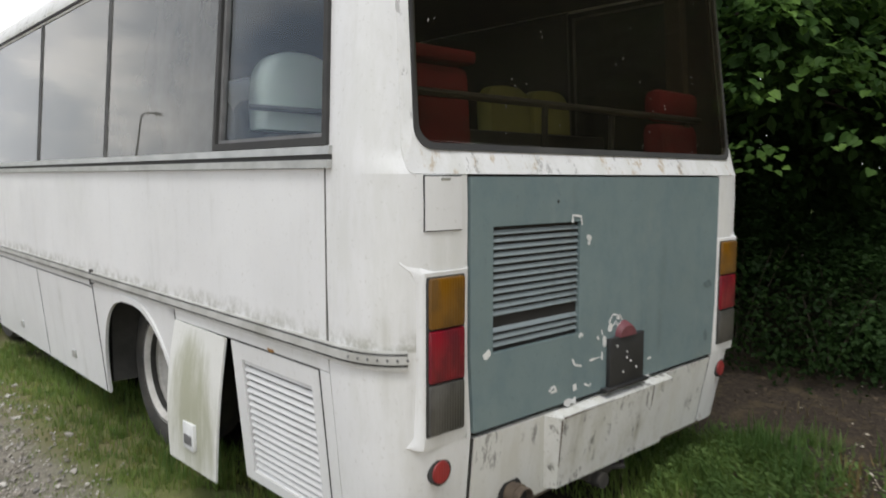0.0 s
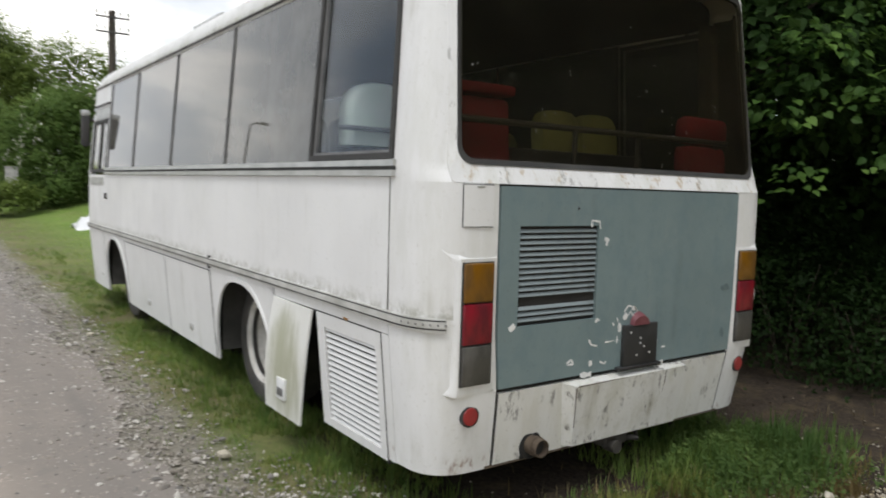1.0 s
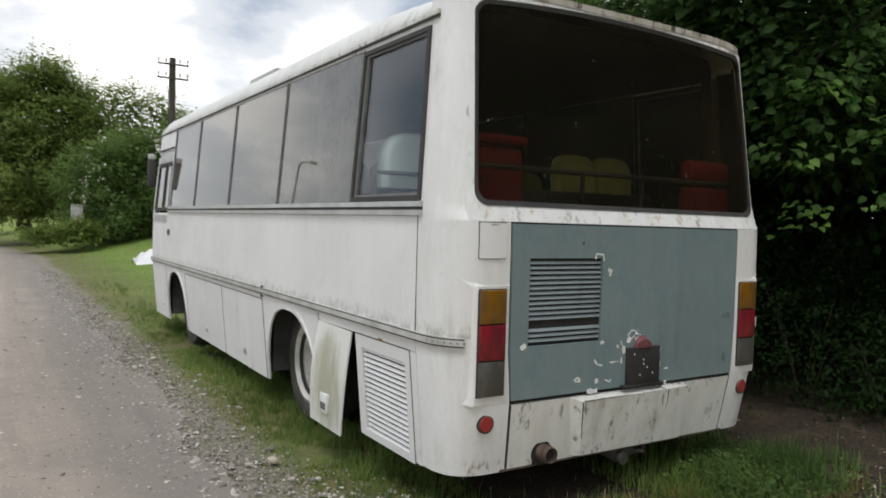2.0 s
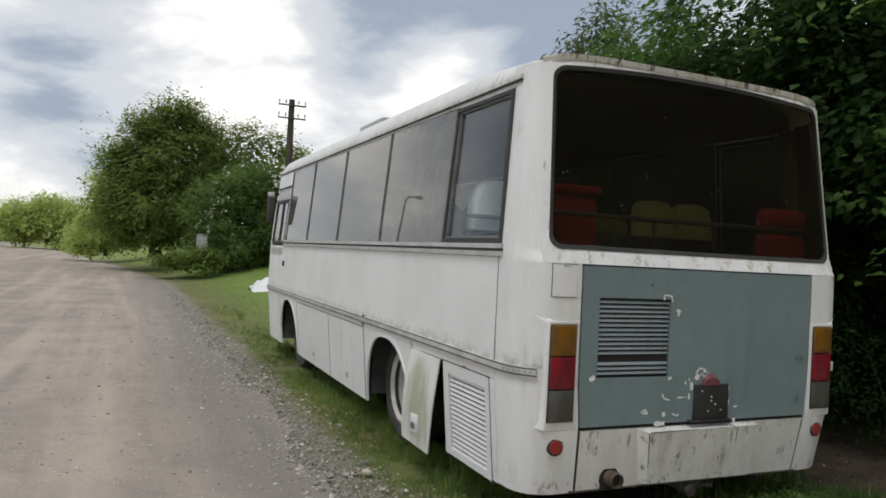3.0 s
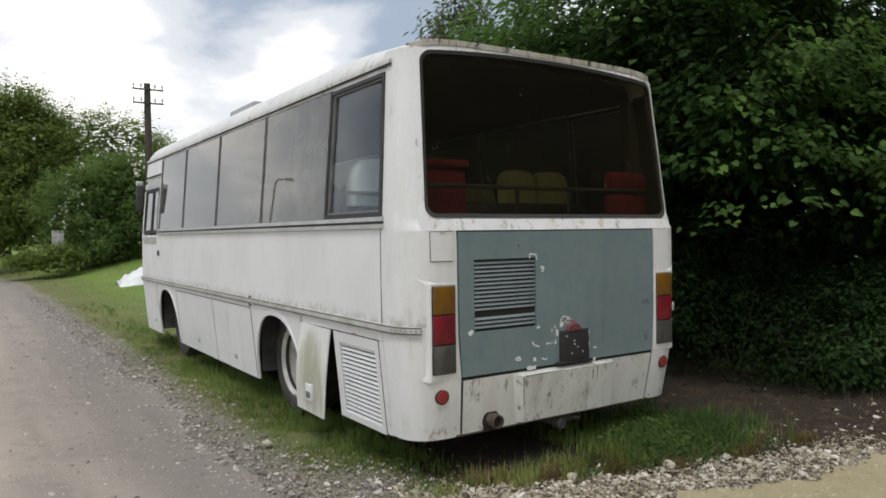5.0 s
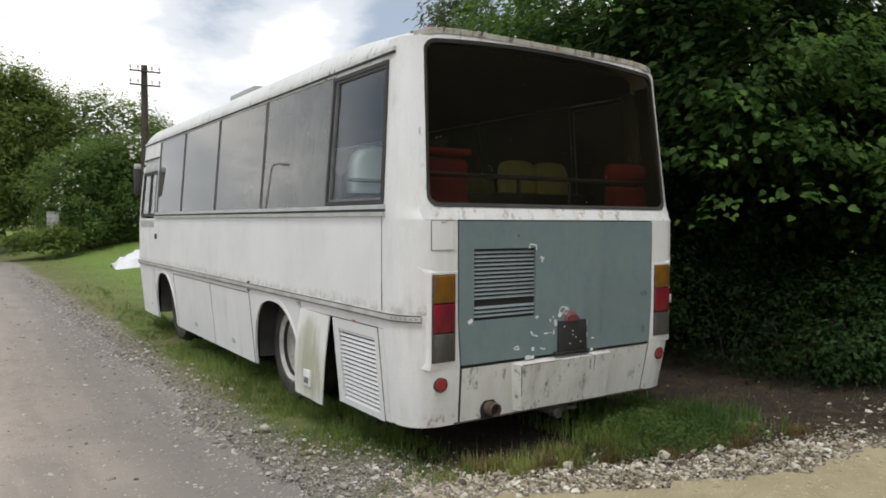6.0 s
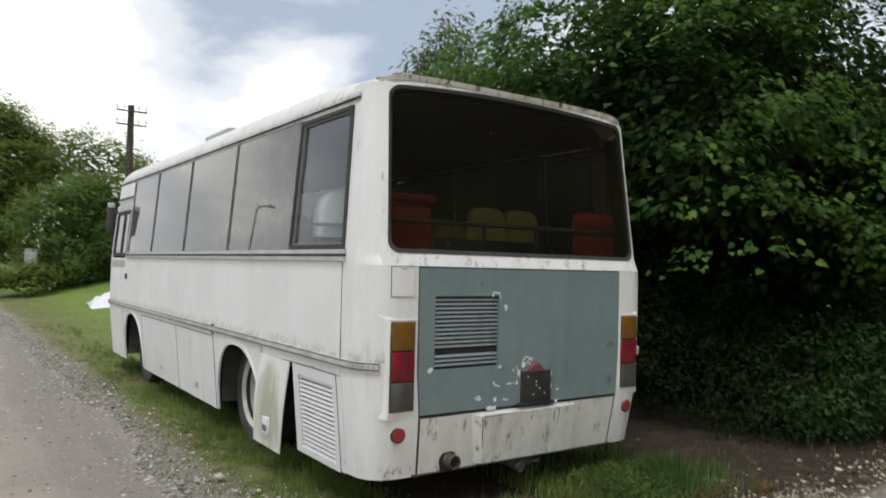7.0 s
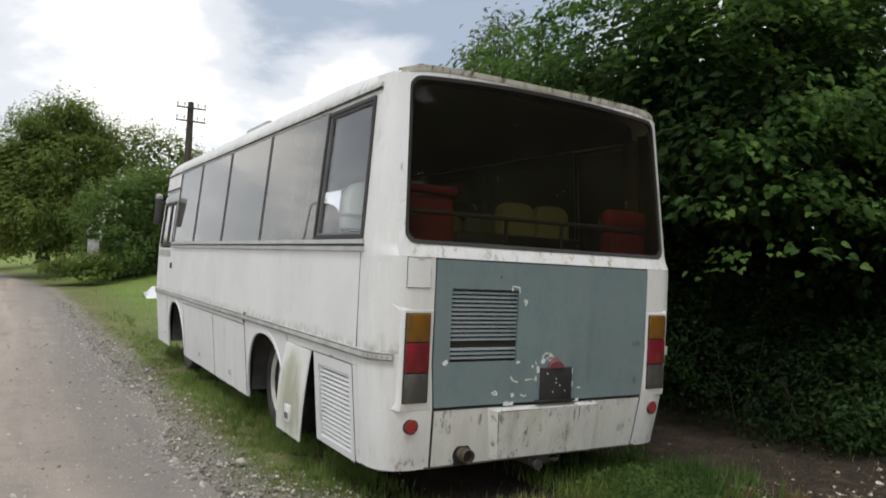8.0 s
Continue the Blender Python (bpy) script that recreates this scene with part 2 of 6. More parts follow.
def lens(name, a, b, rough=0.28):
    """Ribbed lamp plastic."""
    n = Nodes(name)
    ribs = n.add("ShaderNodeTexWave", Vector=n.pos, Scale=26.0, Distortion=0.0)
    ribs.bands_direction = "X"
    dust = n.noise(14, 5, 0.6, (1, 1, 0.5))
    col = n.mix(n.band(dust, 0.35, 0.7), a, b)
    return n.surface(n.principled(col, n.band(dust, 0.3, 0.7, rough, rough * 1.9), 0.0, n.bump(ribs.outputs["Fac"], 0.25, 0.003)))


lens_amber = lens("amber_lens", (0.185, 0.080, 0.003), (0.12, 0.058, 0.008))
lens_red = lens("red_lens", (0.21, 0.004, 0.014), (0.10, 0.005, 0.012))
lens_smoke = lens("grey_lens", (0.055, 0.053, 0.048), (0.10, 0.095, 0.085))
reflector_red = lens("red_reflector", (0.30, 0.020, 0.022), (0.24, 0.03, 0.03))


def glass(name, tint, dust, dust_color, gloss=1.0, rough=0.02, floor=0.043):
    """A pane: tinted see-through, a coat of dust, and gloss that grows at grazing angles."""
    n = Nodes(name)
    see = n.add("ShaderNodeBsdfTransparent", Color=tint).outputs[0]
    haze = n.noise(2.5, 6, 0.6)
    runs = n.noise(8, 5, 0.6, (1, 1, 0.12))
    coat = n.add("ShaderNodeMixShader", Fac=0.4)
    n.put(coat.inputs[1], n.add("ShaderNodeBsdfDiffuse", Color=dust_color).outputs[0])
    n.put(coat.inputs[2], n.add("ShaderNodeBsdfTranslucent", Color=dust_color).outputs[0])
    film = coat.outputs[0]
    amount = n.math("MULTIPLY", n.math("ADD", n.band(haze, 0.25, 0.75, 0.6, 1.1), n.band(runs, 0.45, 0.75, 0.0, 0.12)), dust)
    base = n.add("ShaderNodeMixShader", Fac=amount)
    n.put(base.inputs[1], see)
    n.put(base.inputs[2], film)
    shine = n.add("ShaderNodeBsdfGlossy", Color=(1, 1, 1), Roughness=rough).outputs[0]
    facing = n.add("ShaderNodeLayerWeight", Blend=0.5).outputs["Facing"]
    fres = n.math("ADD", n.math("MULTIPLY", n.math("POWER", facing, 5.0), 0.95), floor)
    both = n.add("ShaderNodeMixShader", Fac=n.math("MINIMUM", n.math("MULTIPLY", fres, gloss), 0.95))
    n.put(both.inputs[1], base.outputs[0])
    n.put(both.inputs[2], shine)
    return n.surface(both.outputs[0])


glass_dusty = glass("dusty_window_glass", (0.28, 0.29, 0.28), 0.48, (0.345, 0.335, 0.295), 1.0, 0.014, 0.085)
glass_clear = glass("cleaner_window_glass", (0.94, 0.96, 0.97), 0.018, (0.35, 0.36, 0.36), 0.95, 0.01)
# far-side panes: the trees' shade is put into a darker tint and coat
glass_shade = glass("shade_tinted_window_glass", (0.22, 0.23, 0.22), 0.22, (0.22, 0.22, 0.20), 1.0, 0.04)
glass_rear = glass("dark_rear_glass", (0.74, 0.71, 0.63), 0.045, (0.20, 0.19, 0.15), 0.5, 0.012)


def leafy(name, dark, light, shine=0.14, through=0.38):
    """Leaves, each a little different, that let some light through."""
    n = Nodes(name)
    rnd = n.add("ShaderNodeNewGeometry").outputs["Random Per Island"]
    each = n.add("ShaderNodeObjectInfo").outputs["Random"]
    col = n.mix(n.math("FRACT", n.math("ADD", rnd, each)), dark, light)
    col = n.mix(n.band(n.noise(1.2, 3), 0.35, 0.7), col, tuple(c * 0.75 for c in dark))
    skin = n.principled(col, 0.55, 0.0, None, shine)
    thin = n.add("ShaderNodeBsdfTranslucent", Color=n.mix(0.5, col, tuple(min(1, c * 1.4) for c in light))).outputs[0]
    both = n.add("ShaderNodeMixShader", Fac=through)
    n.put(both.inputs[1], skin)
    n.put(both.inputs[2], thin)
    return n.surface(both.outputs[0])


def mixed_stone(name, dark, mid, light, earth):
    """Stones of several greys and browns."""
    n = Nodes(name)
    rnd = n.add("ShaderNodeNewGeometry").outputs["Random Per Island"]
    col = n.mix(n.band(rnd, 0.0, 0.6), dark, mid)
    col = n.mix(n.band(rnd, 0.6, 1.0), col, light)
    col = n.mix(n.math("MULTIPLY", n.band(n.noise(9, 4), 0.4, 0.65), 0.5), col, earth)
    return n.surface(n.principled(col, 0.9, 0.0, n.bump(n.noise(120, 3), 0.4, 0.004), 0.3))


stone_mixed = mixed_stone("mixed_grey_gravel", (0.14, 0.132, 0.122), (0.36, 0.335, 0.30), (0.60, 0.57, 0.52), (0.28, 0.24, 0.19))
stone_cream = mixed_stone("cream_limestone_rubble", (0.19, 0.155, 0.11), (0.50, 0.45, 0.36), (0.78, 0.75, 0.66), (0.34, 0.285, 0.20))
leaf_hazel = leafy("broad_green_leaf", (0.030, 0.076, 0.015), (0.158, 0.272, 0.058), 0.16, 0.43)
# inner leaves and the wood behind: deep shade is put into the green
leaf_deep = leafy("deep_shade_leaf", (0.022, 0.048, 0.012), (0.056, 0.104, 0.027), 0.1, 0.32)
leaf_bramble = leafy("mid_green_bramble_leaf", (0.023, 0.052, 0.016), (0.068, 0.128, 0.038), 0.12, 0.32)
# under leaves of the crown: a darker copy with shade in its colour
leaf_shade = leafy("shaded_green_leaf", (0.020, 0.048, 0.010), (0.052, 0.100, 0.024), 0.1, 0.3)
# shrub green lowered to carry the shade of the crown above
leaf_shrub = leafy("shade_darkened_shrub_leaf", (0.014, 0.032, 0.009), (0.038, 0.076, 0.018), 0.1, 0.3)
leaf_ash = leafy("grey_green_leaflet", (0.070, 0.098, 0.040), (0.165, 0.195, 0.085), 0.12, 0.42)
leaf_walnut = leafy("olive_green_leaf", (0.130, 0.185, 0.048), (0.235, 0.300, 0.080), 0.10, 0.50)
leaf_elder = leafy("deep_green_leaf", (0.095, 0.160, 0.044), (0.185, 0.265, 0.078), 0.10, 0.48)
# distant trees: haze is put into these greens by lifting them
leaf_far = leafy("hazy_bright_green_leaf", (0.37, 0.46, 0.14), (0.54, 0.61, 0.23), 0.12, 0.55)
blossom = plain("cream_blossom", (0.55, 0.54, 0.44), (0.68, 0.67, 0.58), 0.9)
grass_mat = leafy("grass_blade", (0.115, 0.185, 0.040), (0.25, 0.335, 0.09), 0.2, 0.4)
grass_lush = leafy("deep_green_blade", (0.080, 0.155, 0.042), (0.230, 0.330, 0.100), 0.15, 0.45)
lawn_blade = leafy("bright_lawn_blade", (0.22, 0.33, 0.07), (0.36, 0.46, 0.13), 0.1, 0.45)
rust_grass = leafy("orange_brown_dry_grass", (0.15, 0.105, 0.040), (0.30, 0.235, 0.105), 0.2, 0.25)
weed_leaf = leafy("small_weed_leaf", (0.075, 0.135, 0.038), (0.225, 0.315, 0.095), 0.12, 0.40)
grass_pale = leafy("yellow_green_blade", (0.19, 0.225, 0.05), (0.37, 0.39, 0.13), 0.25, 0.35)
litter = plain("dead_leaf_litter", (0.045, 0.032, 0.02), (0.12, 0.09, 0.058), 0.95, 30)
straw = leafy("dry_stalk", (0.14, 0.11, 0.055), (0.27, 0.225, 0.12), 0.2, 0.15)


def soil_and_turf():
    n = Nodes("turf_and_soil")
    x, y = n.axis(0), n.axis(1)
    blot, mid, fine = n.noise(0.9, 6, 0.62), n.noise(4.5, 6, 0.65), n.noise(38, 5, 0.65)
    edge = n.math("MULTIPLY", n.math("SUBTRACT", blot, 0.5), 1.6)
    lush = n.mix(n.band(mid, 0.35, 0.65), (0.20, 0.32, 0.062), (0.15, 0.26, 0.046))
    worn = n.mix(n.band(mid, 0.35, 0.65), (0.185, 0.195, 0.075), (0.125, 0.175, 0.046))
    worn = n.mix(n.math("MULTIPLY", n.band(blot, 0.44, 0.58), 0.75), worn, (0.20, 0.165, 0.098))
    away = n.math("MULTIPLY", n.math("MAXIMUM", n.math("SUBTRACT", y, 25.0), 0.0), 0.12)
    lawn_x = n.band(n.math("ADD", n.math("ADD", x, edge), away), -1.1, 0.8)
    lawn = n.math("MULTIPLY", lawn_x, n.band(n.math("ADD", y, edge), 7.5, 11.0))
    turf = n.mix(lawn, worn, lush)
    turf = n.mix(n.math("MULTIPLY", n.band(n.noise(0.55, 6, 0.7), 0.48, 0.64), 0.42), turf, (0.29, 0.275, 0.115))
    turf = n.mix(n.math("MULTIPLY", n.band(n.noise(2.3, 5, 0.7), 0.50, 0.66), 0.40), turf, (0.10, 0.165, 0.034))
    # distant sunlight on the grass is put in as a brighter turf colour
    turf = n.mix(n.band(y, 34.0, 60.0, 0.0, 0.8), turf, (0.27, 0.34, 0.09))
    turf = n.mix(n.math("MULTIPLY", fine, 0.55), turf, (0.070, 0.080, 0.026))
    turf = n.mix(n.math("MULTIPLY", n.band(n.noise(85, 5, 0.7), 0.56, 0.68), 0.6), turf, (0.34, 0.30, 0.16))
    turf = n.mix(n.math("MULTIPLY", n.band(n.noise(24, 5, 0.7), 0.54, 0.66), 0.55), turf, (0.085, 0.072, 0.045))
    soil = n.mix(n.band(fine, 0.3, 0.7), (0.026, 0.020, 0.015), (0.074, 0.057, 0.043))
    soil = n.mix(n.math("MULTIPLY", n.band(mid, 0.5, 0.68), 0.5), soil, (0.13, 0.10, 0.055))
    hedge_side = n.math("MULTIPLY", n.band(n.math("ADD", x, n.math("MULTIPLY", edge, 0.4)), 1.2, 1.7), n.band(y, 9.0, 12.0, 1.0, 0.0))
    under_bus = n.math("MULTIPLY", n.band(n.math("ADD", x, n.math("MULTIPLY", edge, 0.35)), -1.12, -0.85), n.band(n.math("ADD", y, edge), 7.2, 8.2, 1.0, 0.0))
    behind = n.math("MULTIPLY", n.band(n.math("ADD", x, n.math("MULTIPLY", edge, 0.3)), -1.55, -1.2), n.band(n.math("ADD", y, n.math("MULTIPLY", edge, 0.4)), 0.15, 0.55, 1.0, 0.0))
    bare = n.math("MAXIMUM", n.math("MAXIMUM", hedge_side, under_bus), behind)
    grit = n.mix(n.band(fine, 0.25, 0.75), (0.15, 0.135, 0.115), (0.34, 0.31, 0.265))
    verge = n.math("MULTIPLY", n.band(n.math("ADD", n.math("ADD", x, n.math("MULTIPLY", edge, 0.5)), away), -1.72, -1.38, 1.0, 0.0), n.band(y, 40.0, 60.0, 1.0, 0.0))
    slant = n.math("MULTIPLY", n.math("MINIMUM", x, 1.9), 0.30)
    rear = n.band(n.math("ADD", n.math("ADD", y, slant), n.math("MULTIPLY", edge, 0.35)), -0.66, -0.46, 1.0, 0.0)
    near = n.math("MULTIPLY", n.band(n.math("ADD", x, n.math("MULTIPLY", edge, 0.35)), -1.30, -1.0, 1.0, 0.0), n.band(n.math("ADD", y, n.math("MULTIPLY", edge, 0.8)), 0.2, 1.3, 0.85, 0.0))
    stony = n.math("MAXIMUM", n.math("MAXIMUM", verge, rear), near)
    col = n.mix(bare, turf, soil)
    col = n.mix(n.math("MULTIPLY", stony, 0.9), col, grit)
    return n.surface(n.principled(col, 0.95, 0.0, n.bump(n.math("ADD", fine, mid), 0.6, 0.02), 0.2))


def packed(name, a, b, c, tracks=False):
    """A packed stony surface with dust, dark damp patches and small pebbles."""
    n = Nodes(name)
    blot, fine, mid = n.noise(0.8, 6, 0.6), n.noise(70, 4, 0.7), n.noise(6, 6, 0.65)
    col = n.mix(n.band(blot, 0.35, 0.68), a, b)
    col = n.mix(n.math("MULTIPLY", n.band(mid, 0.50, 0.72), 0.42 if tracks else 0.55), col, c)
    if tracks:
        lane = n.noise(1.4, 4, 0.6, (1, 0.05, 1))
        col = n.mix(n.math("MULTIPLY", n.band(lane, 0.42, 0.68), 0.65), col, tuple(v * 1.22 for v in b))
        scour = n.noise(5.0, 4, 0.65, (1, 0.12, 1))
        col = n.mix(n.math("MULTIPLY", n.band(scour, 0.52, 0.70), 0.35), col, tuple(v * 0.85 for v in a))
    cells = n.add("ShaderNodeTexVoronoi", Vector=n.pos, Scale=42.0)
    pebble = n.band(cells.outputs["Distance"], 0.10, 0.32, 1.0, 0.0)
    some = n.math("MULTIPLY", pebble, n.band(n.noise(9, 3), 0.5, 0.66))
    small = n.add("ShaderNodeTexVoronoi", Vector=n.pos, Scale=42.0)
    chip = n.band(small.outputs["Distance"], 0.12, 0.30, 1.0, 0.0)
    tint = n.add("ShaderNodeSeparateColor", Color=small.outputs["Color"]).outputs[0]
    col = n.mix(n.math("MULTIPLY", chip, n.band(tint, 0.64, 0.92, 0.0, 0.9)), col, tuple(min(1, v * 1.75) for v in b))
    col = n.mix(n.math("MULTIPLY", chip, n.band(tint, 0.08, 0.34, 0.45, 0.0)), col, tuple(v * 0.45 for v in c))
    if tracks:
        damp = n.math("ADD", n.axis(0), n.math("MULTIPLY", n.math("SUBTRACT", blot, 0.5), 2.2))
        col = n.mix(n.math("MULTIPLY", n.band(damp, -3.2, -2.1), 0.7), col, tuple(v * 1.05 for v in c))
    col = n.mix(n.math("MULTIPLY", some, 0.55), col, tuple(min(1, v * 1.7) for v in b))
    col = n.mix(n.math("MULTIPLY", fine, 0.35), col, tuple(v * 0.55 for v in a))
    height = n.math("ADD", n.math("MULTIPLY", some, 0.8), n.math("ADD", n.math("MULTIPLY", chip, 0.4), n.math("MULTIPLY", n.math("ADD", fine, mid), 0.5)))
    return n.surface(n.principled(col, 0.92, 0.0, n.bump(height, 0.45 if tracks else 0.7, 0.010), 0.25))


turf_mat = soil_and_turf()
road_mat = packed("packed_grey_road", (0.30, 0.262, 0.228), (0.44, 0.37, 0.305), (0.172, 0.162, 0.152), True)
sand_mat = packed("sandy_track", (0.40, 0.335, 0.20), (0.50, 0.43, 0.28), (0.30, 0.26, 0.16))


# ---- helpers for meshes ----
def finish(ob, material, smooth=40):
    ob.data.materials.append(material)
    if smooth:
        ob.data.polygons.foreach_set("use_smooth", [True] * len(ob.data.polygons))
        ob.data.set_sharp_from_angle(angle=radians(smooth))
    return ob


def part(name, bm, material, parent, label="", smooth=40):
    """Links a bmesh, built in world places, as one mesh under a thing or a part."""
    bmesh.ops.recalc_face_normals(bm, faces=bm.faces)
    me = bpy.data.meshes.new(name)
    bm.to_mesh(me)
    bm.free()
    ob = finish(new(name, me), material, smooth)
    if parent is not None:
        ob.parent = parent
        if parent.type == "EMPTY":
            ob.matrix_parent_inverse = parent.matrix_basis.inverted()
    return tagged(ob, label)


def shared(name, me, parent, m, label=""):
    """One more object on an existing mesh, at the pose m in the world."""
    ob = new(name, me)
    ob.parent = parent
    if parent.type == "EMPTY":
        ob.matrix_parent_inverse = parent.matrix_basis.inverted()
    ob.matrix_basis = m
    return tagged(ob, label)


def thing(name, at, label, category, group="", kind=""):
    ob = new(name)
    ob.matrix_basis = Matrix.Translation(at)
    return tagged(ob, label, category, group, kind)


def add_box(bm, lo, hi, bevel=0.0, m=None):
    vs = [bm.verts.new((x, y, z)) for x in (lo[0], hi[0]) for y in (lo[1], hi[1]) for z in (lo[2], hi[2])]
    fs = [bm.faces.new([vs[i] for i in q]) for q in ((0, 1, 3, 2), (4, 6, 7, 5), (0, 4, 5, 1), (2, 3, 7, 6), (0, 2, 6, 4), (1, 5, 7, 3))]
    if bevel:
        edges = list({e for f in fs for e in f.edges})
        made = bmesh.ops.bevel(bm, geom=edges, offset=bevel, segments=2, affect="EDGES", profile=0.5)
        vs = list({v for f in made["faces"] for v in f.verts} | {v for v in vs if v.is_valid})
    if m is not None:
        bmesh.ops.transform(bm, matrix=m, verts=[v for v in vs if v.is_valid])
    return vs


def box(lo, hi, bevel=0.0, m=None):
    bm = bmesh.new()
    add_box(bm, lo, hi, bevel, m)
    return bm


def hull(points):
    bm = bmesh.new()
    for p in points:
        bm.verts.new(p)
    bmesh.ops.convex_hull(bm, input=bm.verts)
    return bm


def add_tube(bm, points, radii, sides=8, cap=True):
    """A tapered tube through points."""
    rings = []
    for i, p in enumerate(points):
        p = Vector(p)
        a, b = Vector(points[max(i - 1, 0)]), Vector(points[min(i + 1, len(points) - 1)])
        q = (b - a).to_track_quat("Z", "Y")
        r = radii if isinstance(radii, (int, float)) else radii[i]
        rings.append([bm.verts.new(p + q @ Vector((r * math.cos(2 * math.pi * k / sides), r * math.sin(2 * math.pi * k / sides), 0))) for k in range(sides)])
    for u, v in zip(rings, rings[1:]):
        for k in range(sides):
            bm.faces.new((u[k], u[(k + 1) % sides], v[(k + 1) % sides], v[k]))
    if cap:
        bm.faces.new(rings[0][::-1])
        bm.faces.new(rings[-1])
    return bm


def tube(points, radii, sides=8, cap=True):
    return add_tube(bmesh.new(), points, radii, sides, cap)


def lathe(profile, centre, axis="x", sides=40):
    """Turns (along, radius) pairs round an axis through centre."""
    bm = bmesh.new()
    rings = []
    for along, r in profile:
        ring = []
        for k in range(sides):
            a = 2 * math.pi * k / sides
            u, v = r * math.cos(a), r * math.sin(a)
            p = (along, u, v) if axis == "x" else (u, along, v)
            ring.append(bm.verts.new(Vector(centre) + Vector(p)))
        rings.append(ring)
    for u, v in zip(rings, rings[1:]):
        for k in range(sides):
            bm.faces.new((u[k], u[(k + 1) % sides], v[(k + 1) % sides], v[k]))
    return bm


def scatter(name, verts, faces, places, turns, sizes, material, parent=None, label="", smooth=0, category="", kind="stuff"):
    """Many small copies of one shape joined into one mesh. turns: n x 3 x 3, sizes: n or n x 3."""
    verts, places, turns = np.asarray(verts, float), np.asarray(places, float), np.asarray(turns, float)
    sizes = np.asarray(sizes, float)
    sizes = sizes[:, None] * np.ones(3) if sizes.ndim == 1 else sizes
    local = verts[None] * sizes[:, None, :]
    pts = np.einsum("nij,nkj->nki", turns, local) + places[:, None, :]
    k = len(verts)
    all_faces = [[v + k * n for v in f] for n in range(len(places)) for f in faces]
    me = bpy.data.meshes.new(name)
    me.from_pydata(pts.reshape(-1, 3).tolist(), [], all_faces)
    ob = finish(new(name, me), material, smooth)
    if parent is not None:
        ob.parent = parent
        if parent.type == "EMPTY":
            ob.matrix_parent_inverse = parent.matrix_basis.inverted()
    return tagged(ob, label, category, "", kind)


def frames_of(normals, spin):
    """Turns whose z axis is each normal, spun by an angle."""
    n = normals / np.linalg.norm(normals, axis=1, keepdims=True)
    ref = np.where(np.abs(n[:, 2:3]) > 0.9, np.array([[1.0, 0, 0]]), np.array([[0, 0, 1.0]]))
    a = np.cross(ref, n)
    a /= np.linalg.norm(a, axis=1, keepdims=True)
    b = np.cross(n, a)
    c, s = np.cos(spin)[:, None], np.sin(spin)[:, None]
    return np.stack([a * c + b * s, b * c - a * s, n], -1)


# ---- the bus body: one outline in plan, drawn in with height ----
HALF, TAIL, NOSE = 1.235, 0.30, 7.50
GUTTER, ROUND = 2.60, 0.76


def clamp(v, a=0.0, b=1.0):
    return max(a, min(b, v))


def skin(x, y, z):
    """Place on the body for a place of the belt outline, at a height."""
    draw = 0.07 * clamp((0.95 - z) / 0.73) + 0.08 * clamp((z - 1.62) / 0.98, 0, 1.3)
    step = clamp((z - 1.54) / 0.10)
    lean = 0.16 * max(0.0, 0.65 - z) + 0.045 * step * step * (3 - 2 * step) + 0.1036 * max(0.0, z - 1.634)
    nose = 0.10 * max(0.0, z - 1.2) * clamp((y - 6.7) / 1.0)
    return Vector((x * (HALF - draw) / HALF, y + lean * clamp((0.30 - y) / 0.28) - nose, z))


def side(a, b, n):
    return [(-HALF, a + (b - a) * k / n) for k in range(n + 1)]


def tail_corner(upto=-0.98, n=12):
    cols = [(-0.98 - 0.255 * math.cos(k * math.pi / 2 / n) ** ROUND, TAIL - 0.30 * math.sin(k * math.pi / 2 / n) ** ROUND) for k in range(n + 1)]
    return [c for c in cols if c[0] <= upto + 1e-6]


def nose_corner(n=8):
    return [(-0.95 - 0.285 * math.cos(k * math.pi / 2 / n), NOSE + 0.33 * math.sin(k * math.pi / 2 / n)) for k in range(n + 1)]


def tail_y(x):
    return TAIL - 0.30 * max(0.0, 1 - ((abs(x) - 0.98) / 0.255) ** (2 / ROUND)) ** (ROUND / 2) if abs(x) > 0.98 else 0.0


def mirrored(cols):
    return [(-x, y) for x, y in cols]


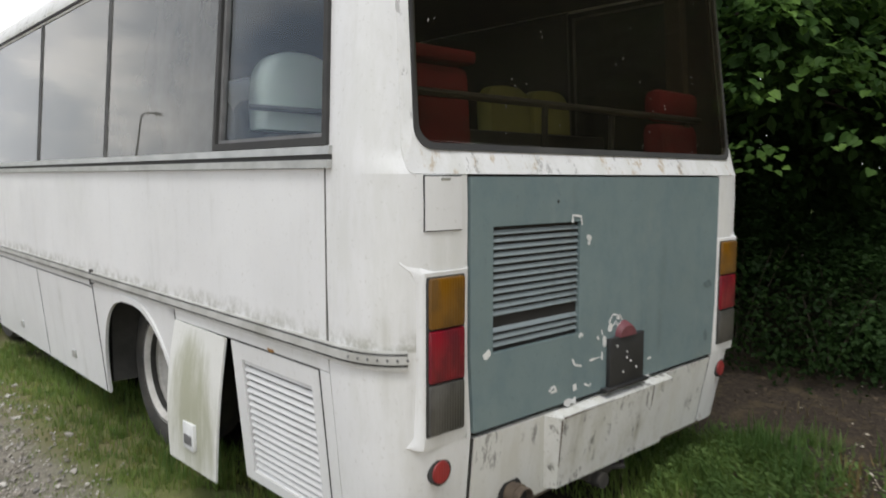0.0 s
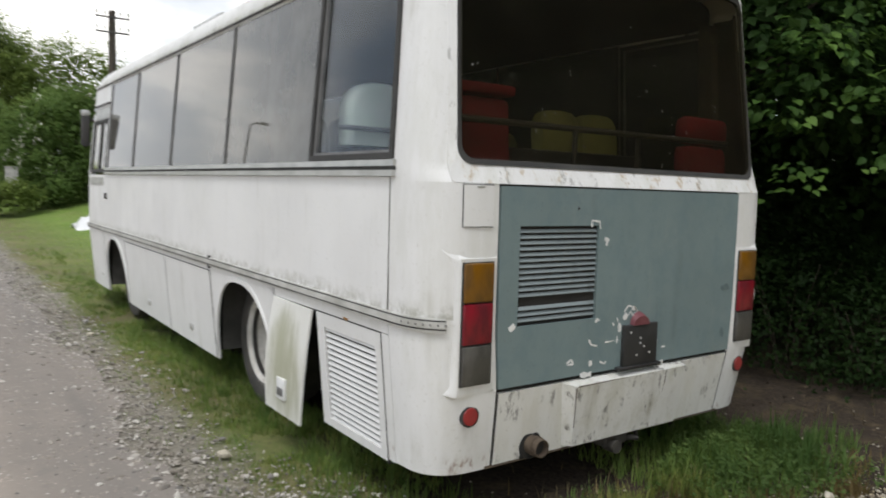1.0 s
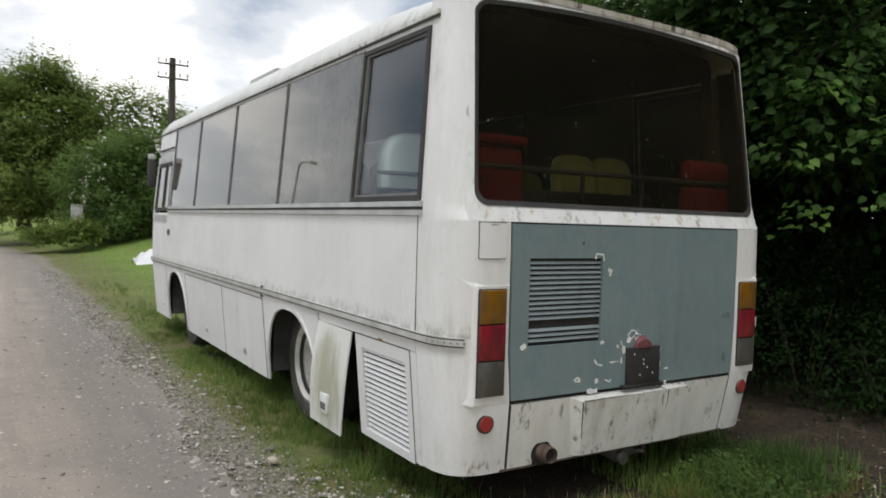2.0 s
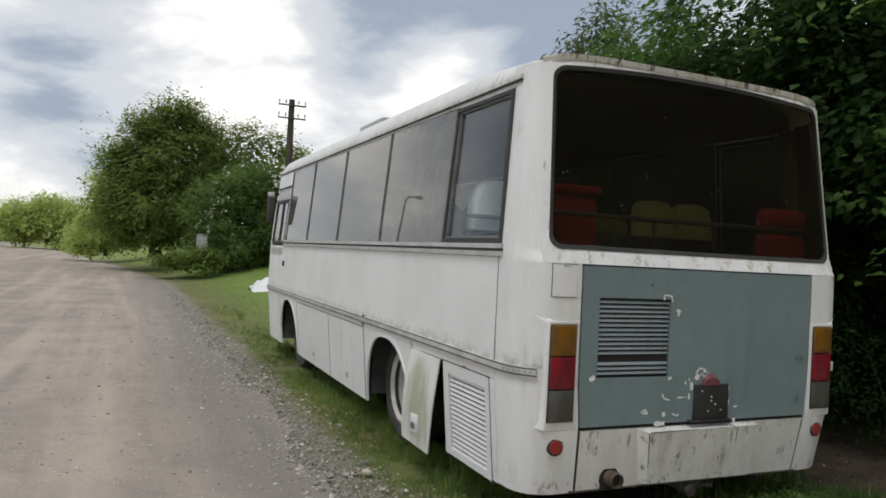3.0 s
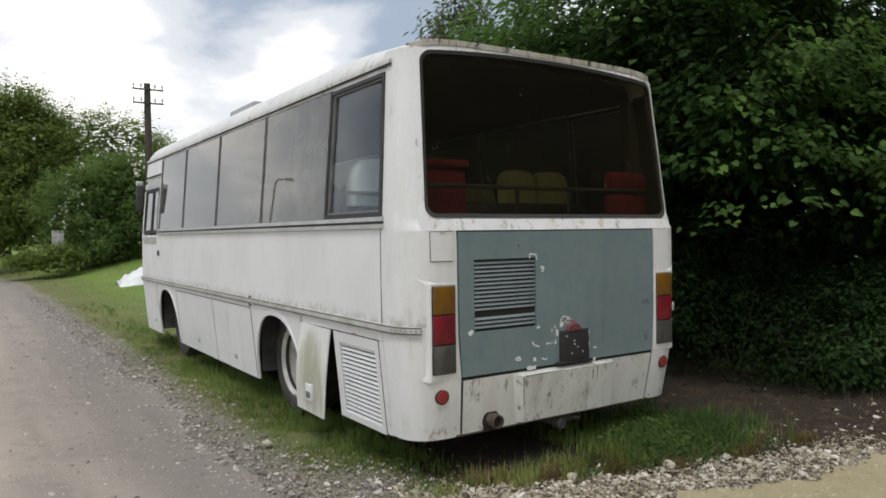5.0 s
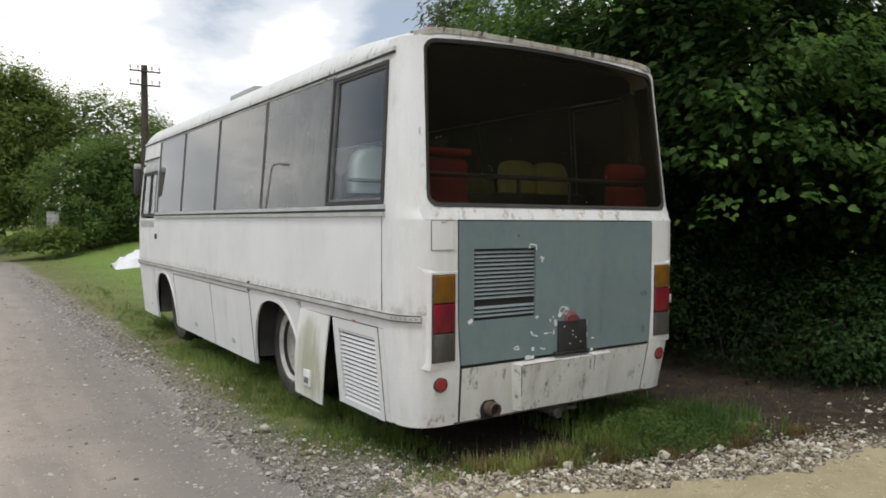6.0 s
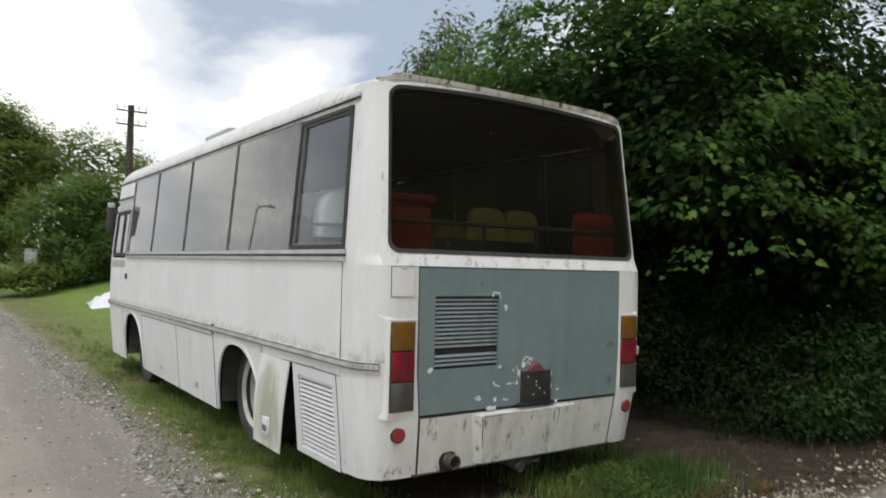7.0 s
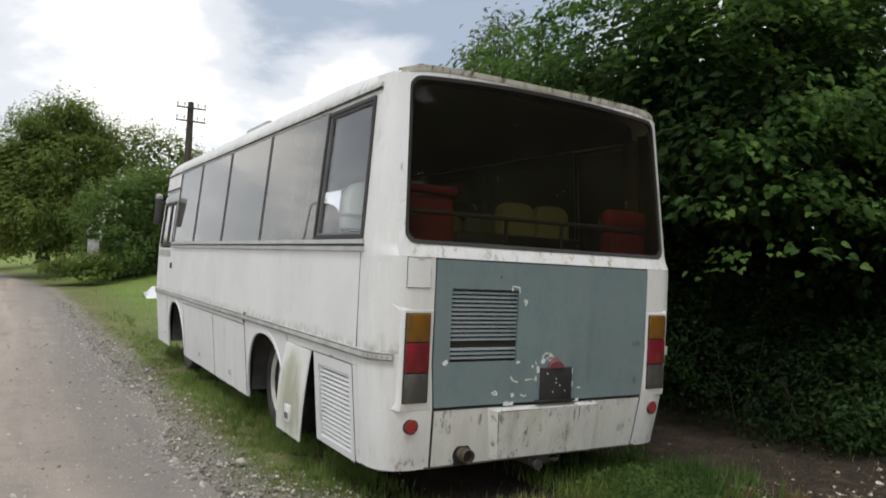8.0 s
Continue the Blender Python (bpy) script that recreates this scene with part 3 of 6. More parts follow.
def panel(cols, rows, thick=0.02, off=0.0, skip=None):
    """A skin panel over outline places and heights (rows: heights, or one list a column), with thickness and holes."""
    bm = bmesh.new()
    n, outer, inner = len(cols), [], []
    for i, (x, y) in enumerate(cols):
        a, b = cols[max(i - 1, 0)], cols[min(i + 1, n - 1)]
        nx, ny = b[1] - a[1], a[0] - b[0]
        size = math.hypot(nx, ny)
        nx, ny = nx / size, ny / size
        if nx * x + ny * (y - 3.7) * 0.3 < 0:
            nx, ny = -nx, -ny
        zs = rows[i] if isinstance(rows[0], (list, tuple)) else rows
        outer.append([bm.verts.new(skin(x, y, z) + Vector((nx * off, ny * off, 0))) for z in zs])
        inner.append([bm.verts.new(skin(x, y, z) + Vector((nx * (off - thick), ny * (off - thick), 0))) for z in zs])
    count = {}
    m = len(outer[0])
    for i in range(n - 1):
        for j in range(m - 1):
            if skip and skip(i, j):
                continue
            q = [(i, j), (i + 1, j), (i + 1, j + 1), (i, j + 1)]
            bm.faces.new([outer[a][b] for a, b in q])
            bm.faces.new([inner[a][b] for a, b in reversed(q)])
            for e in zip(q, q[1:] + q[:1]):
                key = tuple(sorted(e))
                count[key] = count.get(key, 0) + 1
    for (a, b), c in count.items():
        if c == 1:
            bm.faces.new((outer[a[0]][a[1]], outer[b[0]][b[1]], inner[b[0]][b[1]], inner[a[0]][a[1]]))
    loose = [v for v in bm.verts if not v.link_faces]
    bmesh.ops.delete(bm, geom=loose, context="VERTS")
    return bm


def raked(bm):
    """Leans the rear edge of the side window and the pillar's front edge forward, as the tail leans."""
    for v in bm.verts:
        v.co.y += 0.066 * max(0.0, v.co.z - 1.653) * clamp((v.co.y - 0.24) / 0.07) * clamp((0.60 - v.co.y) / 0.17)
    return bm


def steps(a, b, n):
    return [a + (b - a) * k / n for k in range(n + 1)]


bus = thing("bus", (0, 3.75, 0), "old white single-deck bus with a blue-grey engine cover, abandoned on grass", "bus")
BASE = 0.235                                   # underside of the skirt
ARCHES = ((2.24, 0.535), (6.14, 0.505))        # wheel arches: centre, half width


def arch_height(y):
    for c, w in ARCHES:
        if abs(y - c) < w:
            return BASE + 0.645 * (1 - (abs(y - c) / w) ** 2.5) ** 0.46
    return BASE


def arch_cols(c, w, lo, hi):
    ys = [c - w * math.cos(math.pi * k / 36) for k in range(37)]
    ys[0], ys[-1] = c - w + 1e-4, c + w - 1e-4
    return [(-HALF, y) for y in sorted({lo, *ys, hi})]


# side skin above the moulding
part("side_panel", panel(side(0.3385, NOSE, 14) + nose_corner()[1:], steps(0.982, 1.574, 4)), paint_side, bus, "white side panel with grey run-off streaks")
part("side_panel", panel(mirrored(side(0.335, NOSE, 10) + nose_corner()[1:]), steps(BASE, 1.574, 5)), paint_white, bus)
# rear corners with their pillars
for flip in (False, True):
    cols = side(0.330, 0.30, 1)[:1] + tail_corner() + [(-0.93, 0.0), (-0.890, 0.0)]
    top = side(0.330, 0.30, 1)[:1] + tail_corner(-1.085)
    if flip:
        cols, top = mirrored(cols), mirrored(top)
    part("corner_panel", panel(cols, [0.275, 0.29, 0.45, 0.65, 0.9, 1.2, 1.45, 1.556]), paint_corner, bus, "rounded white corner panel")
    part("pillar_lining", raked(panel(top, steps(1.57, 2.60, 6), 0.01, -0.028)), lining, bus, "dark inside of the corner pillar")
    part("corner_pillar", raked(panel(top, [1.556, 1.566, 1.580, 1.600, 1.620, 1.640, 1.70, 1.85, 2.0, 2.2, 2.4, 2.55, 2.685])), paint_corner, bus, "wide white corner pillar")

# skirt: panels round the arches, locker doors, vent, rear quarter
for c, w in ARCHES:
    lo, hi = (1.636, 2.832) if c < 4 else (5.615, 6.66)
    cols = arch_cols(c, w, min(lo, c - w - 0.002), hi)
    rows = [[arch_height(y) + (0.928 - arch_height(y)) * k / 4 for k in range(5)] for _, y in cols]
    skirt = part("wheel_arch", panel(cols, rows, 0.010), paint_white, bus, "white wheel arch panel")
    lip = [(x, y) for x, y in cols if abs(y - c) < w]
    rows = [[arch_height(y) - 0.012, arch_height(y) + 0.022] for _, y in lip]
    part("arch_lip", panel(lip, rows, 0.016, 0.010), paint_white, skirt, "rolled white arch lip")
nose_cols = side(6.666, NOSE, 3) + nose_corner()[1:]
part("front_quarter", panel(nose_cols, steps(BASE, 0.928, 4)), paint_white, bus)
part("skirt_rail", panel(side(2.838, 5.612, 6), [0.892, 0.928]), paint_white, bus)
part("skirt_rail", panel(side(0.335, 1.70, 4), [0.872, 0.928]), paint_belt, bus, "white rail stained by a rust spot")
for lo, hi in ((2.842, 4.062), (4.070, 5.608)):
    door = part("locker_door", panel(side(lo, hi, 4), steps(BASE, 0.886, 3), 0.025), paint_white, bus, "white luggage locker door")
    y = 3.42 if lo < 4 else 4.76
    p = skin(-HALF, y, 0.37)
    part("latch", box((p.x - 0.012, y - 0.035, 0.345), (p.x + 0.01, y + 0.035, 0.395), 0.004), alu, door, "small dull metal latch")
front_latch = skin(-HALF, 6.95, 0.40)
part("latch", box((front_latch.x - 0.010, 6.92, 0.385), (front_latch.x + 0.01, 6.98, 0.415), 0.003), alu, bus)

# dark joints between the panels
def seam(cols, rows, name="panel_joint", mat=rubber):
    part(name, panel(cols, rows, 0.012, 0.0018), mat, bus)


seam([(-HALF, 0.334), (-HALF, 0.338)], [0.986, 1.3, 1.572], "panel_joint", joint_grey)
seam([(-HALF, 0.397), (-HALF, 0.404)], [BASE + 0.01, 0.5, 0.868])
seam(side(0.404, 1.058, 2), [0.8665, 0.8735])
for y, w, top in ((2.836, 0.012, 0.905), (4.066, 0.008, 0.888), (5.612, 0.008, 0.888), (6.663, 0.008, 0.925)):
    seam([(-HALF, y - w / 2), (-HALF, y + w / 2)], [BASE + 0.005, 0.5, top])
seam(side(2.842, 5.606, 6), [0.8855, 0.8925])
seam([(-HALF, 1.630), (-HALF, 1.636)], [0.80, 0.925])
for x in (-0.880, 0.880):
    seam([(x - 0.005, 0.0), (x + 0.005, 0.0)], [0.29, 0.45, 0.632])

# vent door: frame with slats
ventcols = [(-HALF, y) for y in (0.402, 0.455, 0.985, 1.062)]
vent = part("vent_door", panel(ventcols, [0.258, 0.302, 0.795, 0.866], 0.03, 0.004, lambda i, j: (i, j) == (1, 1)), paint_white, bus, "white louvred vent door")
slat_mesh = None
N_SLATS = 17
for k in range(N_SLATS):
    z = 0.305 + 0.48 * k / (N_SLATS - 1)
    x = skin(-HALF, 0.7, z).x
    if slat_mesh is None:
        first = part("slat", box((-0.0015, -0.263, -0.0102), (0.0015, 0.263, 0.0102), 0.001), paint_white, vent)
        slat_mesh = first.data
        first.matrix_basis = pose(x + 0.010, 0.72, z, 0, 24, 0)
    else:
        shared("slat", slat_mesh, vent, pose(x + 0.010, 0.72, z, 0, 24, 0))
# shade behind the slats is put in as a near-black sheet
part("vent_backing", box((-1.13, 0.42, 0.26), (-1.12, 1.04, 0.83)), void, vent, "near-black sheet standing in for shade behind the louvres")
part("corner_filler", panel(side(0.335, 0.396, 1), steps(0.268, 0.868, 3)), paint_corner, bus)

for k, (y, z, w) in enumerate(((0.735, 0.876, 0.016), (0.752, 0.880, 0.010), (0.716, 0.879, 0.009))):
    p = skin(-HALF, y, z)
    part("rust_spot", hull([(p.x - (0.0022 if r < 0.7 else 0.0004), y + w * r * math.cos(a), z + 0.55 * w * r * math.sin(a)) for a in steps(0, 5.6, 7) for r in (0.6, 1.0)]), rust_mark, bus, "orange rust spot")

# flap hanging open in front of the vent
flap_points = [(-1.240, 1.095, 0.866), (-1.240, 1.610, 0.872), (-1.305, 1.560, 0.245), (-1.262, 1.178, 0.212)]
bm = bmesh.new()
rings = []
for dx in (0.0, 0.010):
    grid = []
    for i in range(7):
        u = i / 6
        row = []
        for j in range(9):
            v = j / 8
            top = Vector(flap_points[0]).lerp(Vector(flap_points[1]), u)
            low = Vector(flap_points[3]).lerp(Vector(flap_points[2]), u)
            p = top.lerp(low, v)
            p.x += dx - 0.025 * math.sin(math.pi * v) * (0.4 + 0.6 * u)
            row.append(bm.verts.new(p))
        grid.append(row)
    for i in range(6):
        for j in range(8):
            q = (grid[i][j], grid[i + 1][j], grid[i + 1][j + 1], grid[i][j + 1])
            bm.faces.new(q if dx == 0 else q[::-1])
    rings.append([grid[i][0] for i in range(7)] + [grid[6][j] for j in range(1, 9)] + [grid[i][8] for i in range(5, -1, -1)] + [grid[0][j] for j in range(7, 0, -1)])
for k in range(len(rings[0])):
    a, b = k, (k + 1) % len(rings[0])
    bm.faces.new((rings[0][a], rings[0][b], rings[1][b], rings[1][a]))
flap = part("flap", bm, paint_mossy, bus, "white flap hanging ajar, stained green")
sticker = part("catch_plate", box((-1.296, 1.320, 0.318), (-1.275, 1.432, 0.440), 0.003), chip_white, flap, "square white catch plate")
part("catch", box((-1.300, 1.338, 0.340), (-1.290, 1.414, 0.385), 0.002), frame_grey, sticker, "dark catch")

# moulding along the belt line, with its rubber insert
run = nose_corner()[::-1][:-1] + side(NOSE, 0.30, 20) + tail_corner(-1.105)[1:]
rail = part("side_moulding", panel(run, [0.926, 0.934, 0.942, 0.976, 0.984], 0.03, 0.016), moulding, bus, "grimy grey side moulding")
part("moulding_insert", panel(run, [0.946, 0.972], 0.01, 0.022), moulding, rail)
for z in (0.9375, 0.9745):
    part("moulding_groove", panel(run, [z, z + 0.0045], 0.008, 0.0185), rubber, rail, "thin dark line along the moulding")
part("side_moulding", panel(mirrored(side(NOSE, 0.30, 4) + tail_corner(-1.105)[1:]), [0.926, 0.984], 0.03, 0.016), moulding, bus)
rivet = None
for k in range(7):
    a = 0.25 + 1.05 * k / 8
    x, y = -0.98 - 0.255 * math.cos(a) ** ROUND, TAIL - 0.30 * math.sin(a) ** ROUND
    p = skin(x, y, 0.959) + Vector((-0.022 * math.cos(a), -0.022 * math.sin(a), 0))
    if rivet is None:
        bm = bmesh.new()
        bmesh.ops.create_icosphere(bm, subdivisions=1, radius=0.0055)
        first = part("rivet", bm, frame_grey, rail)
        first.matrix_basis = Matrix.Translation(p)
        rivet = first.data
    else:
        shared("rivet", rivet, rail, Matrix.Translation(p))
joint = skin(-HALF, 2.80, 0.99)
part("moulding_joint", box((joint.x - 0.020, 2.792, 0.91), (joint.x + 0.01, 2.806, 1.00), 0.002), iron, rail)

# window sill trim
for cols in (side(0.290, 6.50, 12), mirrored(side(0.290, 6.50, 6))):
    sill = part("window_sill", panel(cols, [1.576, 1.584, 1.594, 1.604], 0.03, 0.020), alu, bus, "dull aluminium sill strip")
    part("sill_groove", panel(cols, [1.604, 1.622], 0.025, 0.004), rubber, sill)
    part("sill_cap", panel(cols, [1.622, 1.634, 1.650], 0.028, 0.014), alu, sill)

# side windows: panes edge to edge with thin rubber, the last one in a black frame
PANES = (1.163, 2.520, 3.880, 5.230, 6.460)
for flip in (False, True):
    for lo, hi in zip(PANES, PANES[1:]):
        cols = side(lo + 0.008, hi - 0.008, 2)
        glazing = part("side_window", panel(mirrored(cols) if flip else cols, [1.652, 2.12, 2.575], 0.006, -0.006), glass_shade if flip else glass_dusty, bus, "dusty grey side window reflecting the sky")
        for y in (lo, hi) if lo == PANES[0] else (hi,):
            cols2 = side(y - 0.013, y + 0.013, 1)
            strip = part("window_seal", panel(mirrored(cols2) if flip else cols2, [1.650, 2.1, 2.577], 0.018, 0.002), frame_grey, glazing, "narrow grey strip between panes")
            cols2 = side(y - 0.004, y + 0.004, 1)
            part("seal_groove", panel(mirrored(cols2) if flip else cols2, [1.652, 2.1, 2.575], 0.006, 0.005), rubber, bus, "thin black rubber joint")
    cols = [(-HALF, y) for y in (0.311, 0.337, 1.128, 1.155)]
    hole = [1.653, 1.680, 2.534, 2.560]
    cols = mirrored(cols) if flip else cols
    frame_part = part("window_frame", raked(panel(cols, hole, 0.035, 0.014, lambda i, j: (i, j) == (1, 1))), rubber, bus, "black framed rear side window")
    inner = [(c[0], y) for c, y in zip(cols, (0.337, 0.353, 1.106, 1.128))]
    part("inner_frame", raked(panel(inner, [1.680, 1.694, 2.520, 2.534], 0.02, 0.0, lambda i, j: (i, j) == (1, 1))), frame_grey, frame_part, "narrow grey inner frame")
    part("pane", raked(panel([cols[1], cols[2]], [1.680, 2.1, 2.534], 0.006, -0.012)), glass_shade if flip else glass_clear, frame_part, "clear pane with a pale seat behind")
    rail_cols = side(0.312, 1.150, 2)
    part("window_head", panel(mirrored(rail_cols) if flip else rail_cols, [2.562, 2.576], 0.03), paint_gutter, bus)
    rail_cols = side(0.30, NOSE, 14)
    part("cant_rail", panel(mirrored(rail_cols) if flip else rail_cols, [2.577, 2.61], 0.03), paint_gutter, bus, "white rail over the windows, flaking")
    gutter_cols = side(0.30, NOSE, 14)
    gut = part("gutter", panel(mirrored(gutter_cols) if flip else gutter_cols, [2.606, 2.612, 2.624, 2.630], 0.03, 0.014), paint_gutter, bus, "thin roof gutter with dark dirt")
    part("gutter_seam", panel(mirrored(gutter_cols) if flip else gutter_cols, [2.593, 2.606], 0.02, 0.010), rubber, gut)

# cab side: pillar, sliding window, small panel and handle
part("cab_pillar", panel(side(6.470, 6.53, 1), steps(1.574, 2.577, 4)), paint_white, bus)
part("cab_header", panel(side(6.534, NOSE, 2) + nose_corner(4)[1:3], [2.348, 2.45, 2.577]), paint_white, bus)
part("cab_fascia", panel(side(6.534, 7.43, 2), [2.214, 2.345], 0.02, -0.003), alu, bus, "dull grey strip over the cab window")
cab = part("cab_window", panel([(-HALF, y) for y in (6.534, 6.56, 6.90, 6.94, 7.40, 7.43)], [1.600, 1.640, 2.170, 2.212], 0.03, 0.006, lambda i, j: j == 1 and i in (1, 3)), rubber, bus, "driver's sliding window with black frame")
part("pane", panel(side(6.56, 7.40, 2), [1.640, 2.17], 0.006, -0.010), glass_dusty, cab)
part("cab_visor", panel(side(6.50, 7.42, 2), [2.372, 2.394], 0.02, 0.014), iron, cab, "dark ledge above the cab window")
part("cab_vent", panel(side(6.60, 7.42, 2), [1.46, 1.545], 0.01, 0.008), alu, bus, "small grey panel below the cab window")
part("cab_pillar", panel(side(7.435, NOSE, 1) + nose_corner(8)[1:5], steps(1.574, 2.30, 3)), paint_white, bus)
handle = skin(-HALF, 6.47, 1.335)
part("door_handle", box((handle.x - 0.02, 6.44, 1.30), (handle.x + 0.01, 6.50, 1.37), 0.008), iron, bus, "dark recessed handle")
arm = part("mirror_arm", tube([(-1.16, 7.46, 2.20), (-1.28, 7.30, 2.27), (-1.34, 7.09, 2.26)], 0.012, 8), iron, bus)
part("mirror_head", box((-1.39, 7.045, 1.90), (-1.29, 7.105, 2.32), 0.028), iron, arm, "black mirror head")
part("mirror_cap", box((-1.387, 7.038, 2.25), (-1.293, 7.11, 2.325), 0.02), alu, arm, "pale cap of the mirror head")

# front end, plain
front = [(x, y) for x, y in nose_corner()[-1:]] + [(x, 7.83) for x in (-0.6, -0.2, 0.2, 0.6)] + mirrored(nose_corner()[-1:])
part("front_panel", panel(front, steps(BASE, 1.45, 3)), paint_white, bus)
wide = nose_corner(8)[5:] + front[1:-1] + mirrored(nose_corner(8)[5:])[::-1]
part("windscreen", panel(wide, steps(1.452, 2.60, 3), 0.008, -0.004), glass_rear, bus, "dark windscreen")

# roof
def roof_height(x, y):
    t = clamp((y - 0.155) / 1.3)
    t = math.sin(t * math.pi / 2)
    f = clamp((7.66 - y) / 0.5)
    t *= math.sin(f * math.pi / 2)
    u = min(1.0, abs(x) / 1.165)
    low = 0.152 * (1 - u ** 6.0) ** 0.5
    high = 0.292 * (1 - u ** 4.4) ** 0.52
    return GUTTER + 0.012 + low + (high - low) * t


def tail_line(x):
    """How far forward the rear face lies at the height of the roof's edge."""
    bx = min(abs(x) * HALF / (HALF - 0.084), 1.234)
    return 0.152 + tail_y(bx)


def roof_sheet(drop):
    bm = bmesh.new()
    ys = [0.152, 0.160, 0.185, 0.23, 0.30, 0.40, 0.52, 0.65, 0.85, 1.1, 1.45, 2.0, 3.0, 4.0, 5.0, 6.0, 6.8, 7.15, 7.4, 7.55, 7.66]
    xs = [1.160 * math.sin(math.pi / 2 * k / 16) for k in range(-16, 17)]
    layers = []
    for d in (0.0, drop):
        grid = []
        for y in ys:
            edge = 1 - 0.055 * (1 - clamp((y - 0.15) / 0.25)) ** 2 - 0.12 * (1 - clamp((7.70 - y) / 0.5)) ** 2
            grid.append([bm.verts.new((x * edge, max(y, tail_line(x * edge)), roof_height(x, y) - d)) for x in xs])
        layers.append(grid)
        for i in range(len(ys) - 1):
            for j in range(len(xs) - 1):
                q = [grid[i][j], grid[i][j + 1], grid[i + 1][j + 1], grid[i + 1][j]]
                bm.faces.new(q if d == 0 else q[::-1])
    a, b = layers
    ring = [(0, j) for j in range(len(xs))] + [(i, len(xs) - 1) for i in range(1, len(ys))] + [(len(ys) - 1, j) for j in range(len(xs) - 2, -1, -1)] + [(i, 0) for i in range(len(ys) - 2, 0, -1)]
    for p, q in zip(ring, ring[1:] + ring[:1]):
        bm.faces.new((a[p[0]][p[1]], a[q[0]][q[1]], b[q[0]][q[1]], b[p[0]][p[1]]))
    return bm


roof = part("roof", roof_sheet(0.03), paint_roof, bus, "domed white roof, weathered at its edge", 60)
part("roof_hatch", box((-0.85, 3.75, 2.80), (-0.15, 4.55, 2.955), 0.03), hatch_grey, roof, "low grey roof hatch")
# flaking brow over the rear window
bm = bmesh.new()
brow = []
for k in range(57):
    x = -1.085 + 2.17 * k / 56
    y0 = tail_line(x)
    ragged = 0.035 + 0.022 * noise.noise((x * 6.0, 1.3, 0.0)) + 0.014 * noise.noise((x * 23.0, 4.1, 0.0))
    brow.append([bm.verts.new((x, y0 + d, roof_height(x * 0.985, y0 + d) + h)) for d, h in ((-0.004, -0.034), (-0.005, 0.001), (0.010, 0.0045), (ragged, 0.0040), (ragged + 0.004, -0.012))])
for u, v in zip(brow, brow[1:]):
    for k in range(4):
        bm.faces.new((u[k], u[k + 1], v[k + 1], v[k]))
part("roof_brow", bm, paint_brow, roof, "flaking rusty brow over the rear window", 60)
part("marker_lamp", hull([(-0.87 + q * math.cos(a), 0.34 + q * math.sin(a), z) for a in steps(0, 5.9, 11) for q, z in ((0.050, 2.735), (0.048, 2.775), (0.036, 2.796), (0.015, 2.804))]), plum, roof, "small faded red marker lamp", 60)

# rear window: white surround, rubber and glass
def rounded(wb, wt, z0, z1, r, bow, n=8):
    """Outline of a rounded window: half widths below and above, heights, corner radius, bow of the top."""
    pts = []
    for cx, cz, start, w in ((1, z0, -90, wb), (1, z1, 0, wt), (-1, z1, 90, wt), (-1, z0, 180, wb)):
        for k in range(n + 1):
            a = radians(start + 90 * k / n)
            x = cx * (w - r) + r * math.cos(a)
            z = cz + (r if cz == z0 else -r) + r * math.sin(a)
            pts.append((x, z))
        nx, nz, nw = {(1, z0): (1, z1, wt), (1, z1): (-1, z1, wt), (-1, z1): (-1, z0, wb), (-1, z0): (1, z0, wb)}[(cx, cz)]
        end = pts[-1]
        to = (nx * (nw - r), nz) if cz == nz else (nx * nw, nz + (r if nz == z0 else -r))
        for k in range(1, 16):
            pts.append((end[0] + (to[0] - end[0]) * k / 16, end[1] + (to[1] - end[1]) * k / 16))
    out = []
    for x, z in pts:
        up = clamp((z - (z0 + z1) / 2) / ((z1 - z0) / 2))
        out.append((x, z + bow * up * (1 - min(1.0, abs(x) / wt) ** 2.2)))
    return out


def on_tail(x, z, off=0.0):
    """Place on the rear face for world x and a height, off metres outwards."""
    draw = 0.08 * clamp((z - 1.62) / 0.98, 0, 1.3)
    bx = x * HALF / (HALF - draw)
    p = skin(bx, tail_y(min(abs(bx), 1.234)), z)
    return Vector((x, p.y - off, z))


def ring_between(a, b, off_a, off_b, thick):
    bm = bmesh.new()
    loops = []
    for pts, off in ((a, off_a), (b, off_b)):
        loops.append([bm.verts.new(on_tail(x, z, off)) for x, z in pts])
    for pts, off in ((b, off_b), (a, off_a)):
        loops.append([bm.verts.new(on_tail(x, z, off - thick)) for x, z in pts])
    n = len(a)
    for u, v in zip(loops, loops[1:] + loops[:1]):
        for k in range(n):
            bm.faces.new((u[k], u[(k + 1) % n], v[(k + 1) % n], v[k]))
    return bm


opening = rounded(1.080, 1.040, 1.636, 2.668, 0.070, 0.052)
outer = rounded(1.125, 1.070, 1.557, 2.694, 0.02, 0.066)
surround = part("rear_window_surround", ring_between(outer, opening, 0.003, 0.006, 0.03), paint_surround, bus, "white rear window surround with rust stains")
seal_in = rounded(1.058, 1.018, 1.660, 2.646, 0.060, 0.050)
rear_window = part("rear_window", ring_between(opening, seal_in, 0.012, 0.004, 0.02), rubber, bus, "wide dark rear window in black rubber")
inset = rounded(1.066, 1.026, 1.652, 2.654, 0.060, 0.050)
bm = bmesh.new()
sheets = []
for depth in (0.002, -0.004):
    loop = [bm.verts.new((x, 0.0508 + 0.1036 * (z - 1.634) - 0.006 - depth + 0.05 * max(0.0, abs(x) - 0.85) ** 1.5, z)) for x, z in inset]
    sheets.append(loop)
    bm.faces.new(loop if depth > 0 else loop[::-1])
